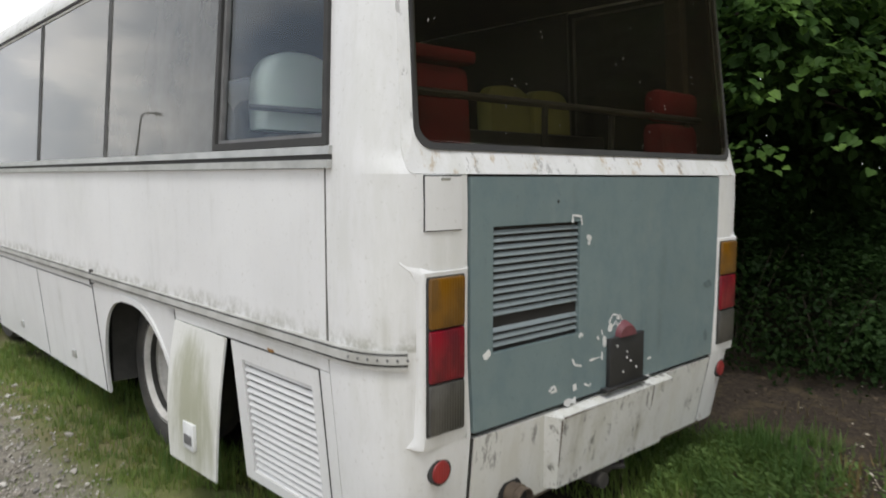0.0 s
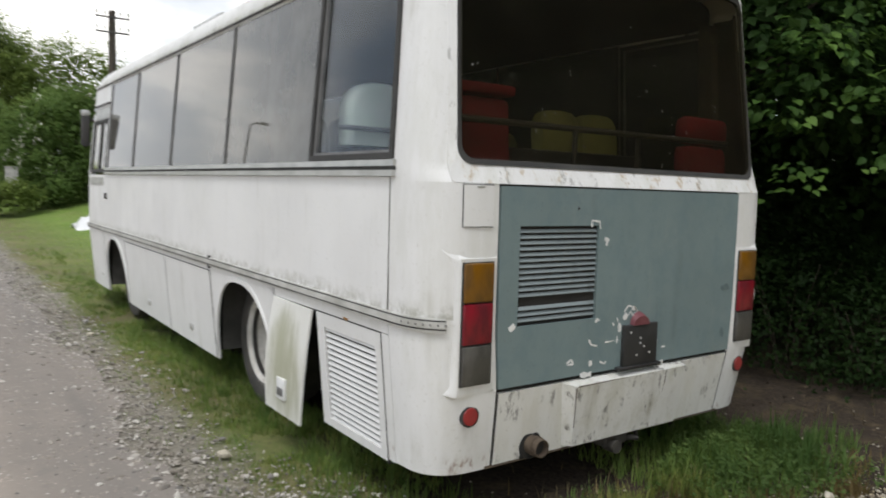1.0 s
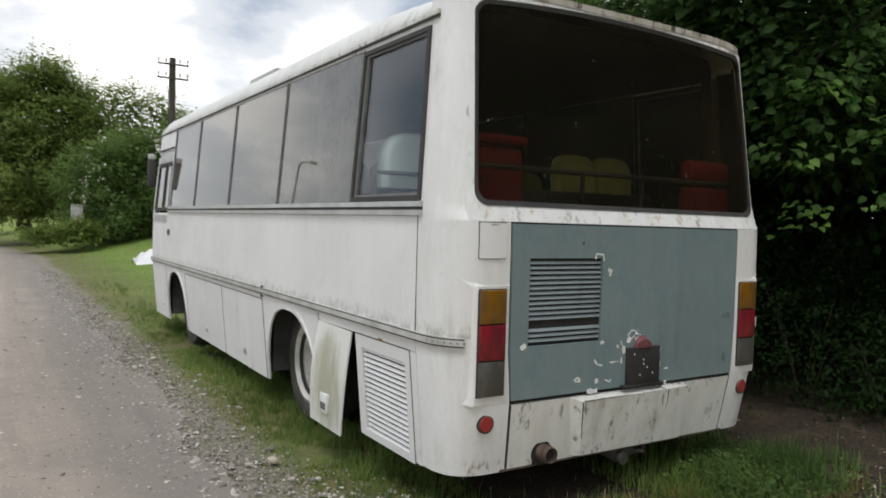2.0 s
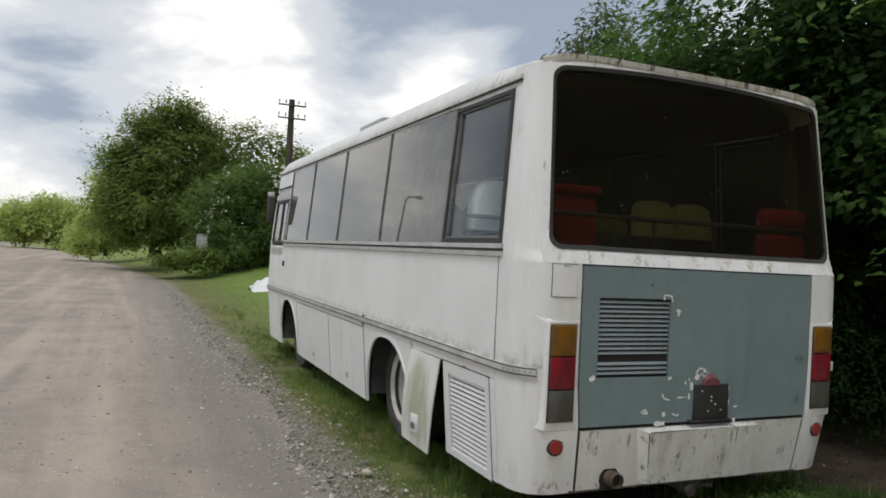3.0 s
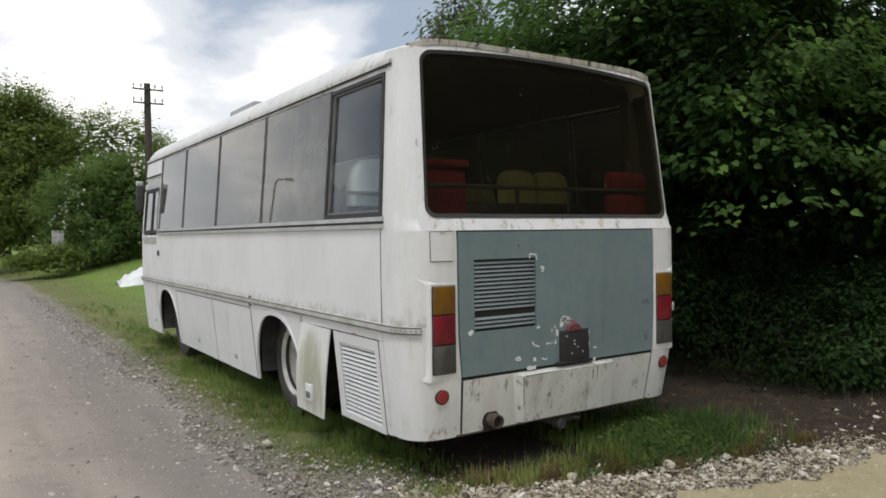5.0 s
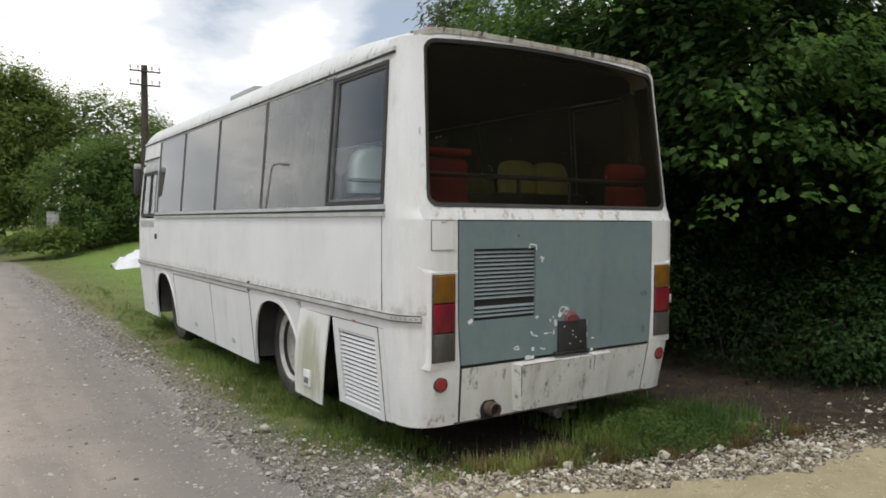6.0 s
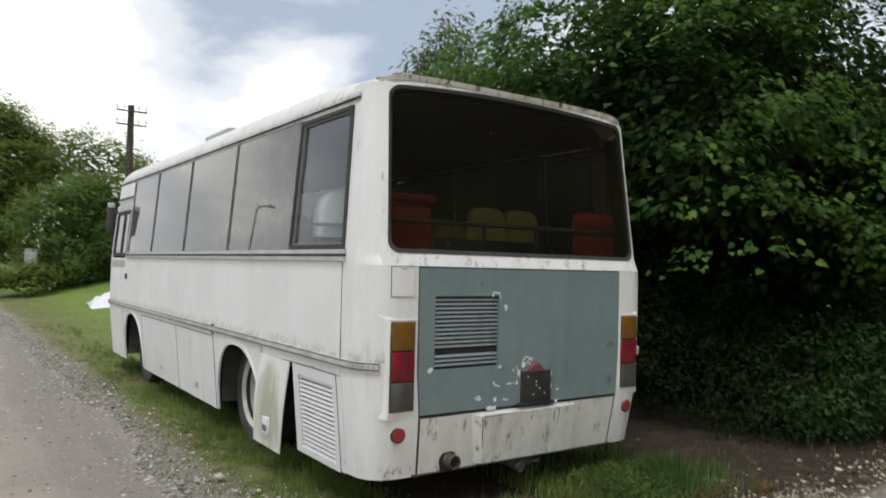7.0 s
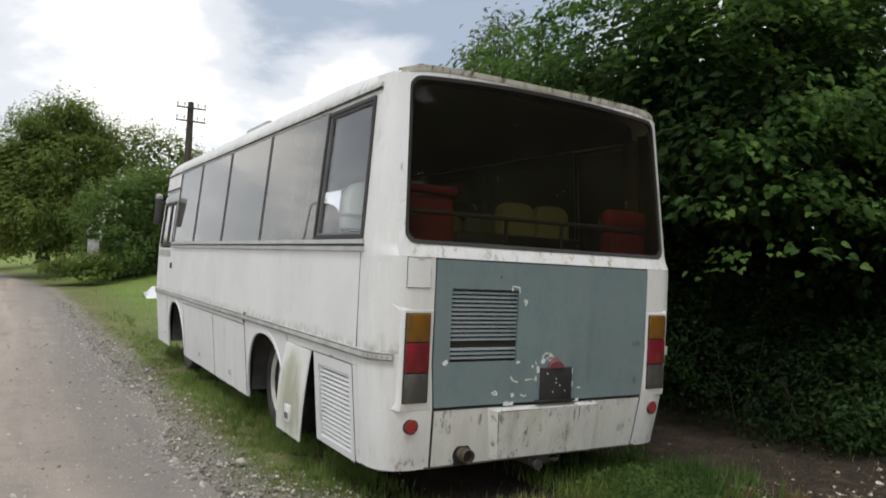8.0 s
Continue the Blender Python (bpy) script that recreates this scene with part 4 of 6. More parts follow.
for k in range(len(inset)):
    j = (k + 1) % len(inset)
    bm.faces.new((sheets[0][k], sheets[0][j], sheets[1][j], sheets[1][k]))
rear_pane = part("pane", bm, glass_rear, rear_window, "dark tinted pane, specked with dirt and painted glints", 0)
# bird droppings and grit on the pane, mirrored sky spots painted in as flecks
FLECKS = ((-0.60, 1.90, 0.005), (-0.58, 1.88, 0.004), (-0.52, 1.88, 0.005), (-0.51, 1.86, 0.004), (0.72, 2.03, 0.006), (0.73, 2.00, 0.004), (0.46, 1.87, 0.005), (0.34, 1.93, 0.004), (0.34, 1.90, 0.003), (0.35, 1.84, 0.004), (-0.99, 2.06, 0.006), (-0.96, 2.07, 0.004), (-0.41, 2.09, 0.005), (-0.64, 1.80, 0.004), (-0.65, 1.71, 0.005), (0.25, 1.68, 0.004), (0.31, 1.75, 0.003), (0.14, 2.06, 0.003), (0.26, 1.97, 0.004), (0.00, 1.80, 0.003), (-0.33, 1.75, 0.004), (0.74, 1.69, 0.005), (0.69, 1.67, 0.003), (0.08, 2.03, 0.003), (-0.26, 2.46, 0.004), (0.03, 2.37, 0.003), (0.64, 2.62, 0.003), (0.79, 2.40, 0.004), (-0.71, 2.52, 0.003), (0.21, 2.20, 0.005))
bm = bmesh.new()
speck = random.Random(8)
for fx, fz, fs in FLECKS:
    fs *= speck.uniform(0.45, 0.9)
    for _ in range(speck.choice((1, 2, 3))):
        cx, cz = fx + speck.gauss(0, fs * 1.1), fz + speck.gauss(0, fs * 1.6)
        ring = [bm.verts.new((cx + fs * speck.uniform(0.3, 0.8) * math.cos(a), 0.0418 + 0.1036 * (cz - 1.634), cz + fs * speck.uniform(0.4, 1.3) * math.sin(a))) for a in steps(0, 5.2, 5)]
        face = bm.faces.new(ring)
        got = bmesh.ops.extrude_face_region(bm, geom=[face])
        bmesh.ops.translate(bm, vec=(0, -0.0015, 0), verts=[v for v in got["geom"] if isinstance(v, bmesh.types.BMVert)])
tagged(part("pale_flecks", bm, fleck_pale, rear_pane, "", 0), "pale flecks of dried dirt and painted sky glints", "", "", "stuff")

# engine cover with louvres
cols = [(x, 0.0) for x in (-0.880, -0.768, -0.264, 0.878)]
cover = part("engine_cover", panel(cols, [0.654, 0.924, 1.374, 1.548], 0.025, 0.006, lambda i, j: (i, j) == (1, 1)), paint_grey, bus, "flat blue-grey engine cover with chipped paint")
# near-black sheet gives the gap round the cover its shade
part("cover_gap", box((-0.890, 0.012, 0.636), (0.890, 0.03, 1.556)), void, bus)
louvre = None
rows = [1.352 - 0.0262 * k for k in range(12)] + [1.003 - 0.0262 * k for k in range(3)]
for z in rows:
    m = pose(-0.516, 0.006, z, -38, 0, random.uniform(-0.12, 0.12))
    if louvre is None:
        first = part("louvre", box((-0.249, -0.0014, -0.0097), (0.249, 0.0014, 0.0097), 0.001), paint_slat, cover, "blue-grey louvre slat")
        first.matrix_basis, louvre = m, first.data
    else:
        shared("louvre", louvre, cover, m)
# another near-black sheet for the shade between the louvres
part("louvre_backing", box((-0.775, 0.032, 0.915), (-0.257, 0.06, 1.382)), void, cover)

# scars of primer on the cover
def scar(x, z, w, h, seed):
    rnd = random.Random(seed)
    pts = []
    for k in range(9):
        a = 2 * math.pi * k / 9
        r = rnd.uniform(0.55, 1.0)
        pts.append((x + w / 2 * r * math.cos(a), z + h / 2 * r * math.sin(a)))
    bm = bmesh.new()
    face = bm.faces.new([bm.verts.new((px, -0.0068, pz)) for px, pz in pts])
    got = bmesh.ops.extrude_face_region(bm, geom=[face])
    bmesh.ops.translate(bm, vec=(0, -0.0012, 0), verts=[v for v in got["geom"] if isinstance(v, bmesh.types.BMVert)])
    return bm


SCRATCHES = (
    (((-0.318, 1.370), (-0.318, 1.400), (-0.264, 1.393), (-0.257, 1.359)), 0.006),
    (((-0.304, 0.824), (-0.287, 0.797), (-0.243, 0.786)), 0.006),
    (((-0.187, 0.798), (-0.118, 0.801)), 0.004),
    (((-0.057, 0.937), (-0.027, 0.969), (0.020, 0.961), (0.044, 0.938)), 0.005),
    (((-0.038, 0.909), (-0.003, 0.941), (0.009, 0.915), (0.035, 0.930)), 0.004),
    (((-0.287, 0.718), (-0.282, 0.692)), 0.012),
    (((-0.220, 0.706), (-0.186, 0.691), (-0.175, 0.702)), 0.005),
    (((-0.449, 0.722), (-0.417, 0.736), (-0.402, 0.714), (-0.438, 0.715)), 0.007),
    (((-0.352, 0.652), (-0.276, 0.651)), 0.016),
    (((0.190, 0.653), (0.270, 0.646)), 0.014),
    (((0.207, 0.775), (0.202, 0.740)), 0.012),
    (((0.252, 0.730), (0.282, 0.731)), 0.005),
    (((-0.804, 0.935), (-0.790, 0.912)), 0.022),
    (((-0.224, 1.311), (-0.201, 1.304), (-0.212, 1.277)), 0.012),
    (((-0.262, 0.905), (-0.250, 0.918), (-0.236, 0.912)), 0.008),
    (((-0.135, 0.892), (-0.128, 0.876)), 0.007),
    (((-0.108, 0.915), (-0.100, 0.893)), 0.004),
)


def scratch(line, width, seed):
    """A thin uneven ribbon of bare primer along a line on the cover."""
    rnd = random.Random(seed)
    fine = [Vector(a).lerp(Vector(b), k / 3) for a, b in zip(line, line[1:]) for k in range(3)] + [Vector(line[-1])]
    bm = bmesh.new()
    rows = []
    for k, p in enumerate(fine):
        way = (fine[min(k + 1, len(fine) - 1)] - fine[max(k - 1, 0)]).normalized()
        w = width * rnd.uniform(0.45, 1.1)
        out = Vector((-way.y, way.x)) * w
        rows.append([bm.verts.new((q.x, y, q.y)) for y in (-0.0068, -0.0080) for q in (p - out, p + out)])
    for u, v in zip(rows, rows[1:]):
        for a, b in ((0, 1), (1, 3), (3, 2), (2, 0)):
            bm.faces.new((u[a], u[b], v[b], v[a]))
    for u in (rows[0], rows[-1]):
        bm.faces.new((u[0], u[1], u[3], u[2]))
    return bm


for k, (x, z, w, h) in enumerate(((-0.085, 0.865, 0.035, 0.06), (-0.045, 0.915, 0.045, 0.05), (0.02, 0.952, 0.045, 0.03), (-0.10, 0.80, 0.02, 0.05), (0.205, 0.845, 0.022, 0.05))):
    part("paint_scar", scar(x, z, w, h, 60 + k), chip_white, cover, "patch of bare white primer", 0)
for k, (line, width) in enumerate(SCRATCHES):
    part("paint_scar", scratch(line, width, k), chip_white, cover, "scratch of bare white primer", 0)
for k, (x, z, w, h) in enumerate(((0.790, 0.760, 0.05, 0.07), (0.80, 1.02, 0.10, 0.05))):
    part("rub_mark", scar(x, z, w, h, 90 + k), paint_smudge, cover, "dark rubbed smudge", 0)
part("dent_mark", scar(-0.41, 1.455, 0.018, 0.018, 77), plate_black, cover, "", 0)

# number plate holder with its lamp hood; no characters
holder = part("plate_holder", box((-0.068, -0.028, 0.662), (0.190, -0.006, 0.872), 0.004), plate_black, cover, "black plate holder with faded blank plate")
part("lamp_hood", hull([(0.055 + 0.062 * math.cos(a), y, 0.870 + r * math.sin(a)) for a in steps(0, math.pi, 8) for y, r in ((-0.007, 0.066), (-0.034, 0.045))]), plum, holder, "faded red lamp hood")
part("plate_ledge", box((-0.105, -0.042, 0.650), (0.215, -0.004, 0.664), 0.003), plate_black, holder)
for k, (x, z) in enumerate(((-0.02, 0.835), (0.055, 0.80), (0.055, 0.775), (0.085, 0.755), (0.03, 0.715), (0.13, 0.72))):
    part("plate_fleck", box((x - 0.004, -0.030, z - 0.004), (x + 0.004, -0.0275, z + 0.005)), chip_white, holder)

# small filler hatch
hatch_cols = [(x, tail_y(x)) for x in (-1.075, -1.04, -1.00, -0.96, -0.924)]
hatch = part("filler_hatch", panel(hatch_cols, [1.374, 1.46, 1.549], 0.012, 0.007), paint_white, bus, "small square white hatch")
gap_cols = [(x, tail_y(x)) for x in (-1.0785, -1.04, -1.00, -0.96, -0.9205)]
part("hatch_gap", panel(gap_cols, [1.3705, 1.46, 1.5525], 0.008, 0.003), rubber, hatch)
part("hatch_catch", box((-1.015, -0.008, 1.536), (-0.975, 0.008, 1.546), 0.002), alu, hatch)

# tail lamps
def lamp_housing(s):
    """A moulded housing that flares into the corner, with a pointed ledge above and a lip below."""
    bm = bmesh.new()
    rings = []
    # height at the side, height at the lamp, width, front
    for side, z, wide, front in ((0.652, 0.638, 1.122, 0.026), (0.655, 0.646, 1.128, 0.000), (0.660, 0.664, 1.122, -0.004), (0.690, 0.690, 1.106, -0.004), (0.95, 0.95, 1.104, -0.004), (1.20, 1.20, 1.106, -0.004), (1.240, 1.226, 1.122, -0.006), (1.268, 1.238, 1.152, -0.006), (1.276, 1.270, 1.156, 0.030)):
        draw = 0.07 * clamp((0.95 - z) / 0.73)
        bx = min(wide * HALF / (HALF - draw), 1.234)
        edge = skin(bx, tail_y(bx), side)
        flat = max(front, 0.006 if z < 1.26 else 0.02)
        mid = (1.096, front * 0.5 + edge.y * 0.18)
        inner = min(z, 1.246)
        ring = [(edge.x, edge.y + 0.012, side), (edge.x - 0.002, edge.y - 0.004, side), (*mid, z), (1.088, front, z), (0.902, front, inner), (0.888, min(0.0, flat), inner), (0.888, 0.03, inner), (1.0, 0.06, z)]
        rings.append([bm.verts.new((s * x, y, h)) for x, y, h in ring])
    for u, v in zip(rings, rings[1:]):
        for k in range(len(u)):
            j = (k + 1) % len(u)
            bm.faces.new((u[k], u[j], v[j], v[k]))
    bm.faces.new(rings[0])
    bm.faces.new(rings[-1])
    return bm


for s in (-1, 1):
    housing = part("tail_lamp", lamp_housing(s), paint_belt, bus, "tall tail lamp in a white housing", 35)
    part("lamp_bezel", box((s * 1.082 if s < 0 else 0.908, -0.008, 0.688), (-0.908 if s < 0 else 1.082, 0.004, 1.226), 0.006), rubber, housing)
    for name, z0, z1, mat in (("amber_lens", 1.047, 1.216, lens_amber), ("red_lens", 0.866, 1.043, lens_red), ("grey_lens", 0.690, 0.862, lens_smoke)):
        lo, hi = sorted((s * 1.074, s * 0.916))
        part(name, box((lo, -0.022, z0 + 0.004), (hi, 0.0, z1 + 0.004), 0.010), mat, housing)
    disc = lathe([(0.012, 0.041), (-0.012, 0.041), (-0.018, 0.037), (-0.020, 0.0005)], (s * 1.0, tail_y(1.0) + 0.024, 0.549), "y", 28)
    refl = part("reflector", disc, reflector_red, bus, "round red reflector")
    part("reflector_rim", lathe([(0.012, 0.040), (0.012, 0.048), (-0.012, 0.048), (-0.014, 0.040)], (s * 1.0, tail_y(1.0) + 0.024, 0.549), "y", 28), rubber, refl)

# bumper with its raised middle
cols = [(x, 0.0) for x in (-0.874, -0.5, 0.0, 0.5, 0.874)]
bumper = part("bumper", panel(cols, [0.285, 0.297, 0.45, 0.632], 0.03, 0.004), paint_bumper, bus, "scraped white bumper with rusty edge")
raised = [(-0.425, 0.08, 0.300), (-0.465, 0.0, 0.628), (0.425, 0.0, 0.630), (0.425, 0.08, 0.296), (-0.368, 0.012, 0.299), (-0.410, -0.046, 0.612), (0.418, -0.046, 0.620), (0.418, 0.012, 0.297)]
part("bumper_step", hull(raised), paint_step, bumper, "raised step of the bumper with dark scratches", 25)
part("bumper_crack", tube([(-0.410, -0.0465, 0.606), (-0.3965, -0.028, 0.50), (-0.382, -0.008, 0.40)], [0.0032, 0.0026, 0.0015], 6), steel, bumper, "dark crack down the edge of the step")
part("bumper_crack", tube([(-0.40, -0.0462, 0.612), (-0.22, -0.0466, 0.6145), (-0.05, -0.0462, 0.6155)], [0.0030, 0.0022, 0.0012], 6), steel, bumper)
part("bumper_crack", tube([(0.255, -0.0462, 0.616), (0.262, -0.034, 0.55), (0.258, -0.022, 0.49)], [0.0026, 0.0020, 0.0010], 6), steel, bumper)
part("bumper_edge", box((-0.874, 0.056, 0.272), (0.874, 0.09, 0.287), 0.003), steel, bumper, "rusty lower edge")

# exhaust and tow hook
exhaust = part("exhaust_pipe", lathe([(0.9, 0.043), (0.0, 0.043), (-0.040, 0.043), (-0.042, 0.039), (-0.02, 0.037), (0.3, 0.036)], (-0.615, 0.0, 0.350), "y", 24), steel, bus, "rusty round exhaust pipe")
# near-black disc and box imitate a shaded cut-out; the bumper is whole
part("cutout_shade", lathe([(0.10, 0.001), (0.10, 0.066), (0.036, 0.066), (0.036, 0.001)], (-0.615, 0.0, 0.345), "y", 24), void, exhaust, "near-black disc standing in for a cut-out round the pipe")
part("cutout_shade", box((-0.668, 0.042, 0.282), (-0.582, 0.10, 0.345), 0.004), void, exhaust)
# the pipe's inner shade is put in as a near-black disc
part("pipe_inside", lathe([(-0.012, 0.0365), (-0.012, 0.0005)], (-0.615, 0.0, 0.350), "y", 24), void, exhaust, "dark disc for the shade inside the pipe")
part("exhaust_collar", lathe([(0.010, 0.0435), (0.010, 0.047), (-0.010, 0.047), (-0.010, 0.0435)], (-0.615, 0.0, 0.350), "y", 24), steel, exhaust)
hook = part("tow_hook", box((-0.08, 0.06, 0.220), (0.10, 0.5, 0.275), 0.012), hook_steel, bus, "grey steel tow hook below the bumper")
part("hook_jaw", tube([(0.09, 0.09, 0.24), (0.15, 0.04, 0.245), (0.18, 0.07, 0.265), (0.15, 0.11, 0.275)], 0.016, 8), hook_steel, hook)
part("hook_pin", lathe([(0.03, 0.001), (0.03, 0.035), (-0.045, 0.035), (-0.045, 0.001)], (-0.03, 0.06, 0.232), "y", 16), hook_steel, hook)

# wheels
def wheel(y, s, dual):
    c = (s * (0.955 if dual else 0.945), y, 0.455)
    t = lathe([(s * a, r) for a, r in ((-0.22, 0.30), (-0.225, 0.37), (-0.20, 0.435), (-0.15, 0.455), (0.0, 0.458), (0.045, 0.452), (0.075, 0.435), (0.086, 0.385), (0.078, 0.33), (0.066, 0.304))], c)
    tyre = part("wheel", t, tyre_rubber, bus, "flat-looking dusty tyre on a cream steel wheel")
    if dual:
        prof = [(0.062, 0.276), (0.080, 0.272), (0.080, 0.258), (0.062, 0.250), (0.050, 0.238), (0.010, 0.232), (0.004, 0.222), (-0.05, 0.212), (-0.095, 0.180), (-0.10, 0.125), (-0.065, 0.115), (-0.03, 0.10), (-0.02, 0.001)]
    else:
        prof = [(0.062, 0.270), (0.075, 0.262), (0.055, 0.240), (0.03, 0.20), (0.07, 0.15), (0.085, 0.10), (0.10, 0.09), (0.11, 0.001)]
    rim = part("rim", lathe([(s * a, r * 1.13) for a, r in prof], c), rim_paint, tyre)
    groove_r = ((0.302, 0.294), (0.266, 0.258)) if dual else ((0.291, 0.283),)
    for outer_r, inner_r in groove_r:
        at = 0.0815 if outer_r > 0.28 else 0.0535
        part("rim_groove", lathe([(s * (at - 0.03), outer_r), (s * at, outer_r), (s * at, inner_r), (s * (at - 0.03), inner_r)], c), tyre_rubber, rim, "dark ring groove on the rim")
    if not dual:
        part("hub_cap", lathe([(s * a, q) for a, q in ((0.085, 0.098), (0.118, 0.092), (0.126, 0.070), (0.132, 0.0005))], c), plum, rim, "faded red hub")
    stud = None
    for k in range(8):
        a = 2 * math.pi * k / 8
        x = c[0] + s * (-0.085 if dual else 0.065)
        m = Matrix.Translation((x, c[1] + 0.145 * math.cos(a), c[2] + 0.145 * math.sin(a)))
        if stud is None:
            first = part("wheel_nut", box((-0.018, -0.013, -0.013), (0.018, 0.013, 0.013), 0.004), hook_steel, rim)
            first.matrix_basis, stud = m, first.data
        else:
            shared("wheel_nut", stud, rim, m)


for s in (-1, 1):
    wheel(2.29, s, True)
    wheel(6.14, s, False)

# underside and cabin
part("chassis", box((-0.62, 0.35, 0.32), (0.62, 7.6, 0.98)), void, bus, "dark underframe")
part("floor", box((-1.19, 0.12, 0.985), (1.19, 7.65, 1.03)), lining, bus)
# near-black boxes put the shade behind the skirt into solid fill
for y0, y1 in ((0.36, 1.10), (2.84, 5.60), (6.68, 7.62)):
    part("inner_box", box((-1.15, y0 + 0.02, 0.30), (1.15, y1 - 0.02, 0.97)), void, bus)
for y0, y1 in ((1.10, 2.86), (5.58, 7.6)):
    part("wheel_house", box((-1.19, y0, 0.905), (1.19, y1, 0.98)), house_grey, bus)
for y0, y1 in ((1.08, 1.12), (2.80, 2.835), (5.575, 5.60), (6.655, 6.685)):
    part("wheel_house", box((-1.14, y0, 0.30), (1.14, y1, 0.903)), house_grey, bus, "dusty inner wall of the wheel house")
for flip in (False, True):
    cols = side(0.33, 7.1, 4)
    part("cabin_lining", panel(mirrored(cols) if flip else cols, [1.03, 1.3, 1.575], 0.012, -0.035), lining, bus)
bm = roof_sheet(0.012)
bmesh.ops.transform(bm, matrix=Matrix.Translation((0, 0.18, -0.06)) @ Matrix.Diagonal((0.97, 0.96, 1, 1)), verts=bm.verts)
part("cabin_ceiling", bm, lining, bus, "dark cabin ceiling")
for s in (-1, 1):
    part("pillar_lining", hull([(s * x, y, z) for x, y, z in ((1.03, 0.20, 1.05), (1.10, 0.22, 1.05), (1.10, 0.33, 1.05), (1.03, 0.33, 1.05), (0.95, 0.30, 2.55), (1.02, 0.30, 2.55), (1.02, 0.38, 2.55), (0.95, 0.38, 2.55))]), lining, bus, "dark lining of the corner pillar")
part("rear_lining", box((-1.02, 0.10, 1.03), (1.02, 0.13, 1.60)), lining, bus)


# seats: cushion, backrest with rounded head, frame
def seat(x, y, mat, w=0.44, top=2.03, tall=0.80, r=0.13, bend=0.6):
    z0 = top - tall
    pts = []
    for k in range(13):
        a = math.pi * k / 12
        pts.append((w / 2 * math.copysign(abs(math.cos(a)) ** bend, math.cos(a)), top - r + r * math.sin(a) ** 0.7))
    outline = [(w / 2, z0)] + pts + [(-w / 2, z0)]
    bm = bmesh.new()
    loops = []
    for d, grow in ((-0.055, 0.93), (-0.035, 1.0), (0.035, 1.0), (0.055, 0.93)):
        loops.append([bm.verts.new((x + px * grow, y + d + 0.08 * (pz - z0), z0 + (pz - z0) * (0.5 + grow / 2))) for px, pz in outline])
    for u, v in zip(loops, loops[1:]):
        for k in range(len(outline)):
            j = (k + 1) % len(outline)
            bm.faces.new((u[k], u[j], v[j], v[k]))
    bm.faces.new(loops[0][::-1])
    bm.faces.new(loops[-1])
    back_part = part("seat", bm, mat, bus, "upholstered bus seat with a rounded backrest")
    part("cushion", box((x - w / 2, y - 0.02, z0 - 0.02), (x + w / 2, y + 0.44, z0 + 0.10), 0.03), mat, back_part)
    part("seat_frame", box((x - w / 2 + 0.04, y + 0.02, 1.03), (x + w / 2 - 0.04, y + 0.36, z0 - 0.02)), bar_black, back_part)


for x, wide, foot, top, split in ((-0.86, 0.50, 0.46, 2.02, 1.965), (0.915, 0.40, 0.37, 1.995, 1.83)):
    seat(x, 0.24, seat_red, foot, split - 0.008, split - 1.12, 0.03, 0.2)
    part("headrest", box((x - wide / 2, 0.235, split + 0.004), (x + wide / 2, 0.35, top), 0.016 if wide > 0.45 else 0.045), seat_red, bus, "red padded head roll of a seat")
part("rear_bench", box((-0.36, 0.62, 1.03), (0.80, 0.74, 1.765), 0.02), bar_black, bus, "dark rear bench back")
for x in (0.465, 0.83):
    seat(x, 1.02, seat_yellow, 0.35, 2.055)
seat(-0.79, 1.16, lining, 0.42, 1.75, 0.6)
# headrest cover: a padded slab, round on top
bm = bmesh.new()
arc = [(0.215 * math.copysign(abs(math.cos(a)) ** 0.72, math.cos(a)), 1.90 + 0.21 * math.sin(a) ** 0.8) for a in steps(0, math.pi, 18)]
arc = [(0.215, 1.755)] + arc + [(-0.215, 1.755)]
loops = []
for d, grow in ((-0.075, 0.80), (-0.066, 0.92), (-0.040, 1.0), (0.040, 1.0), (0.066, 0.92), (0.075, 0.80)):
    loops.append([bm.verts.new((-0.79 + px * grow, 1.235 + d, 1.755 + (pz - 1.755) * (0.4 + 0.6 * grow))) for px, pz in arc])
for u, v in zip(loops, loops[1:]):
    for k in range(len(arc)):
        j = (k + 1) % len(arc)
        bm.faces.new((u[k], u[j], v[j], v[k]))
bm.faces.new(loops[0][::-1])
bm.faces.new(loops[-1])
part("head_cover", bm, seat_pale, bus, "pale green cover over a headrest")
part("seat_rail", tube([(-1.08, 1.14, 1.845), (-0.5, 1.14, 1.845)], 0.014, 8), frame_grey, bus)
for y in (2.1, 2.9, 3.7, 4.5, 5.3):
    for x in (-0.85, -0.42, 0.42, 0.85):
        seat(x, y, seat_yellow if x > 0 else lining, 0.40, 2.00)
guard = part("guard_bar", tube([(-1.04, 0.20, 1.845), (0.0, 0.20, 1.845), (1.04, 0.20, 1.845)], 0.016, 8), bar_black, bus, "black guard bar behind the rear window")
for x in (-0.245, 0.233):
    part("bar_post", tube([(x, 0.20, 1.845), (x, 0.20, 1.60)], 0.014, 8), bar_black, guard)


# ---- ground, road, track ----
rng = np.random.default_rng(7)


def smooth01(v):
    v = np.clip(v, 0, 1)
    return v * v * (3 - 2 * v)


ROAD_EDGE = ((-40, -2.6), (-6, -2.1), (0, -1.98), (4, -1.90), (8, -1.96), (14, -2.04), (20, -2.0), (25, -2.1), (31, -2.7), (38, -3.5), (46, -4.6), (66, -7.8), (90, -11.8), (120, -16.6), (200, -32))


def road_edge(y):
    ys, xs = zip(*ROAD_EDGE)
    return np.interp(y, ys, xs)


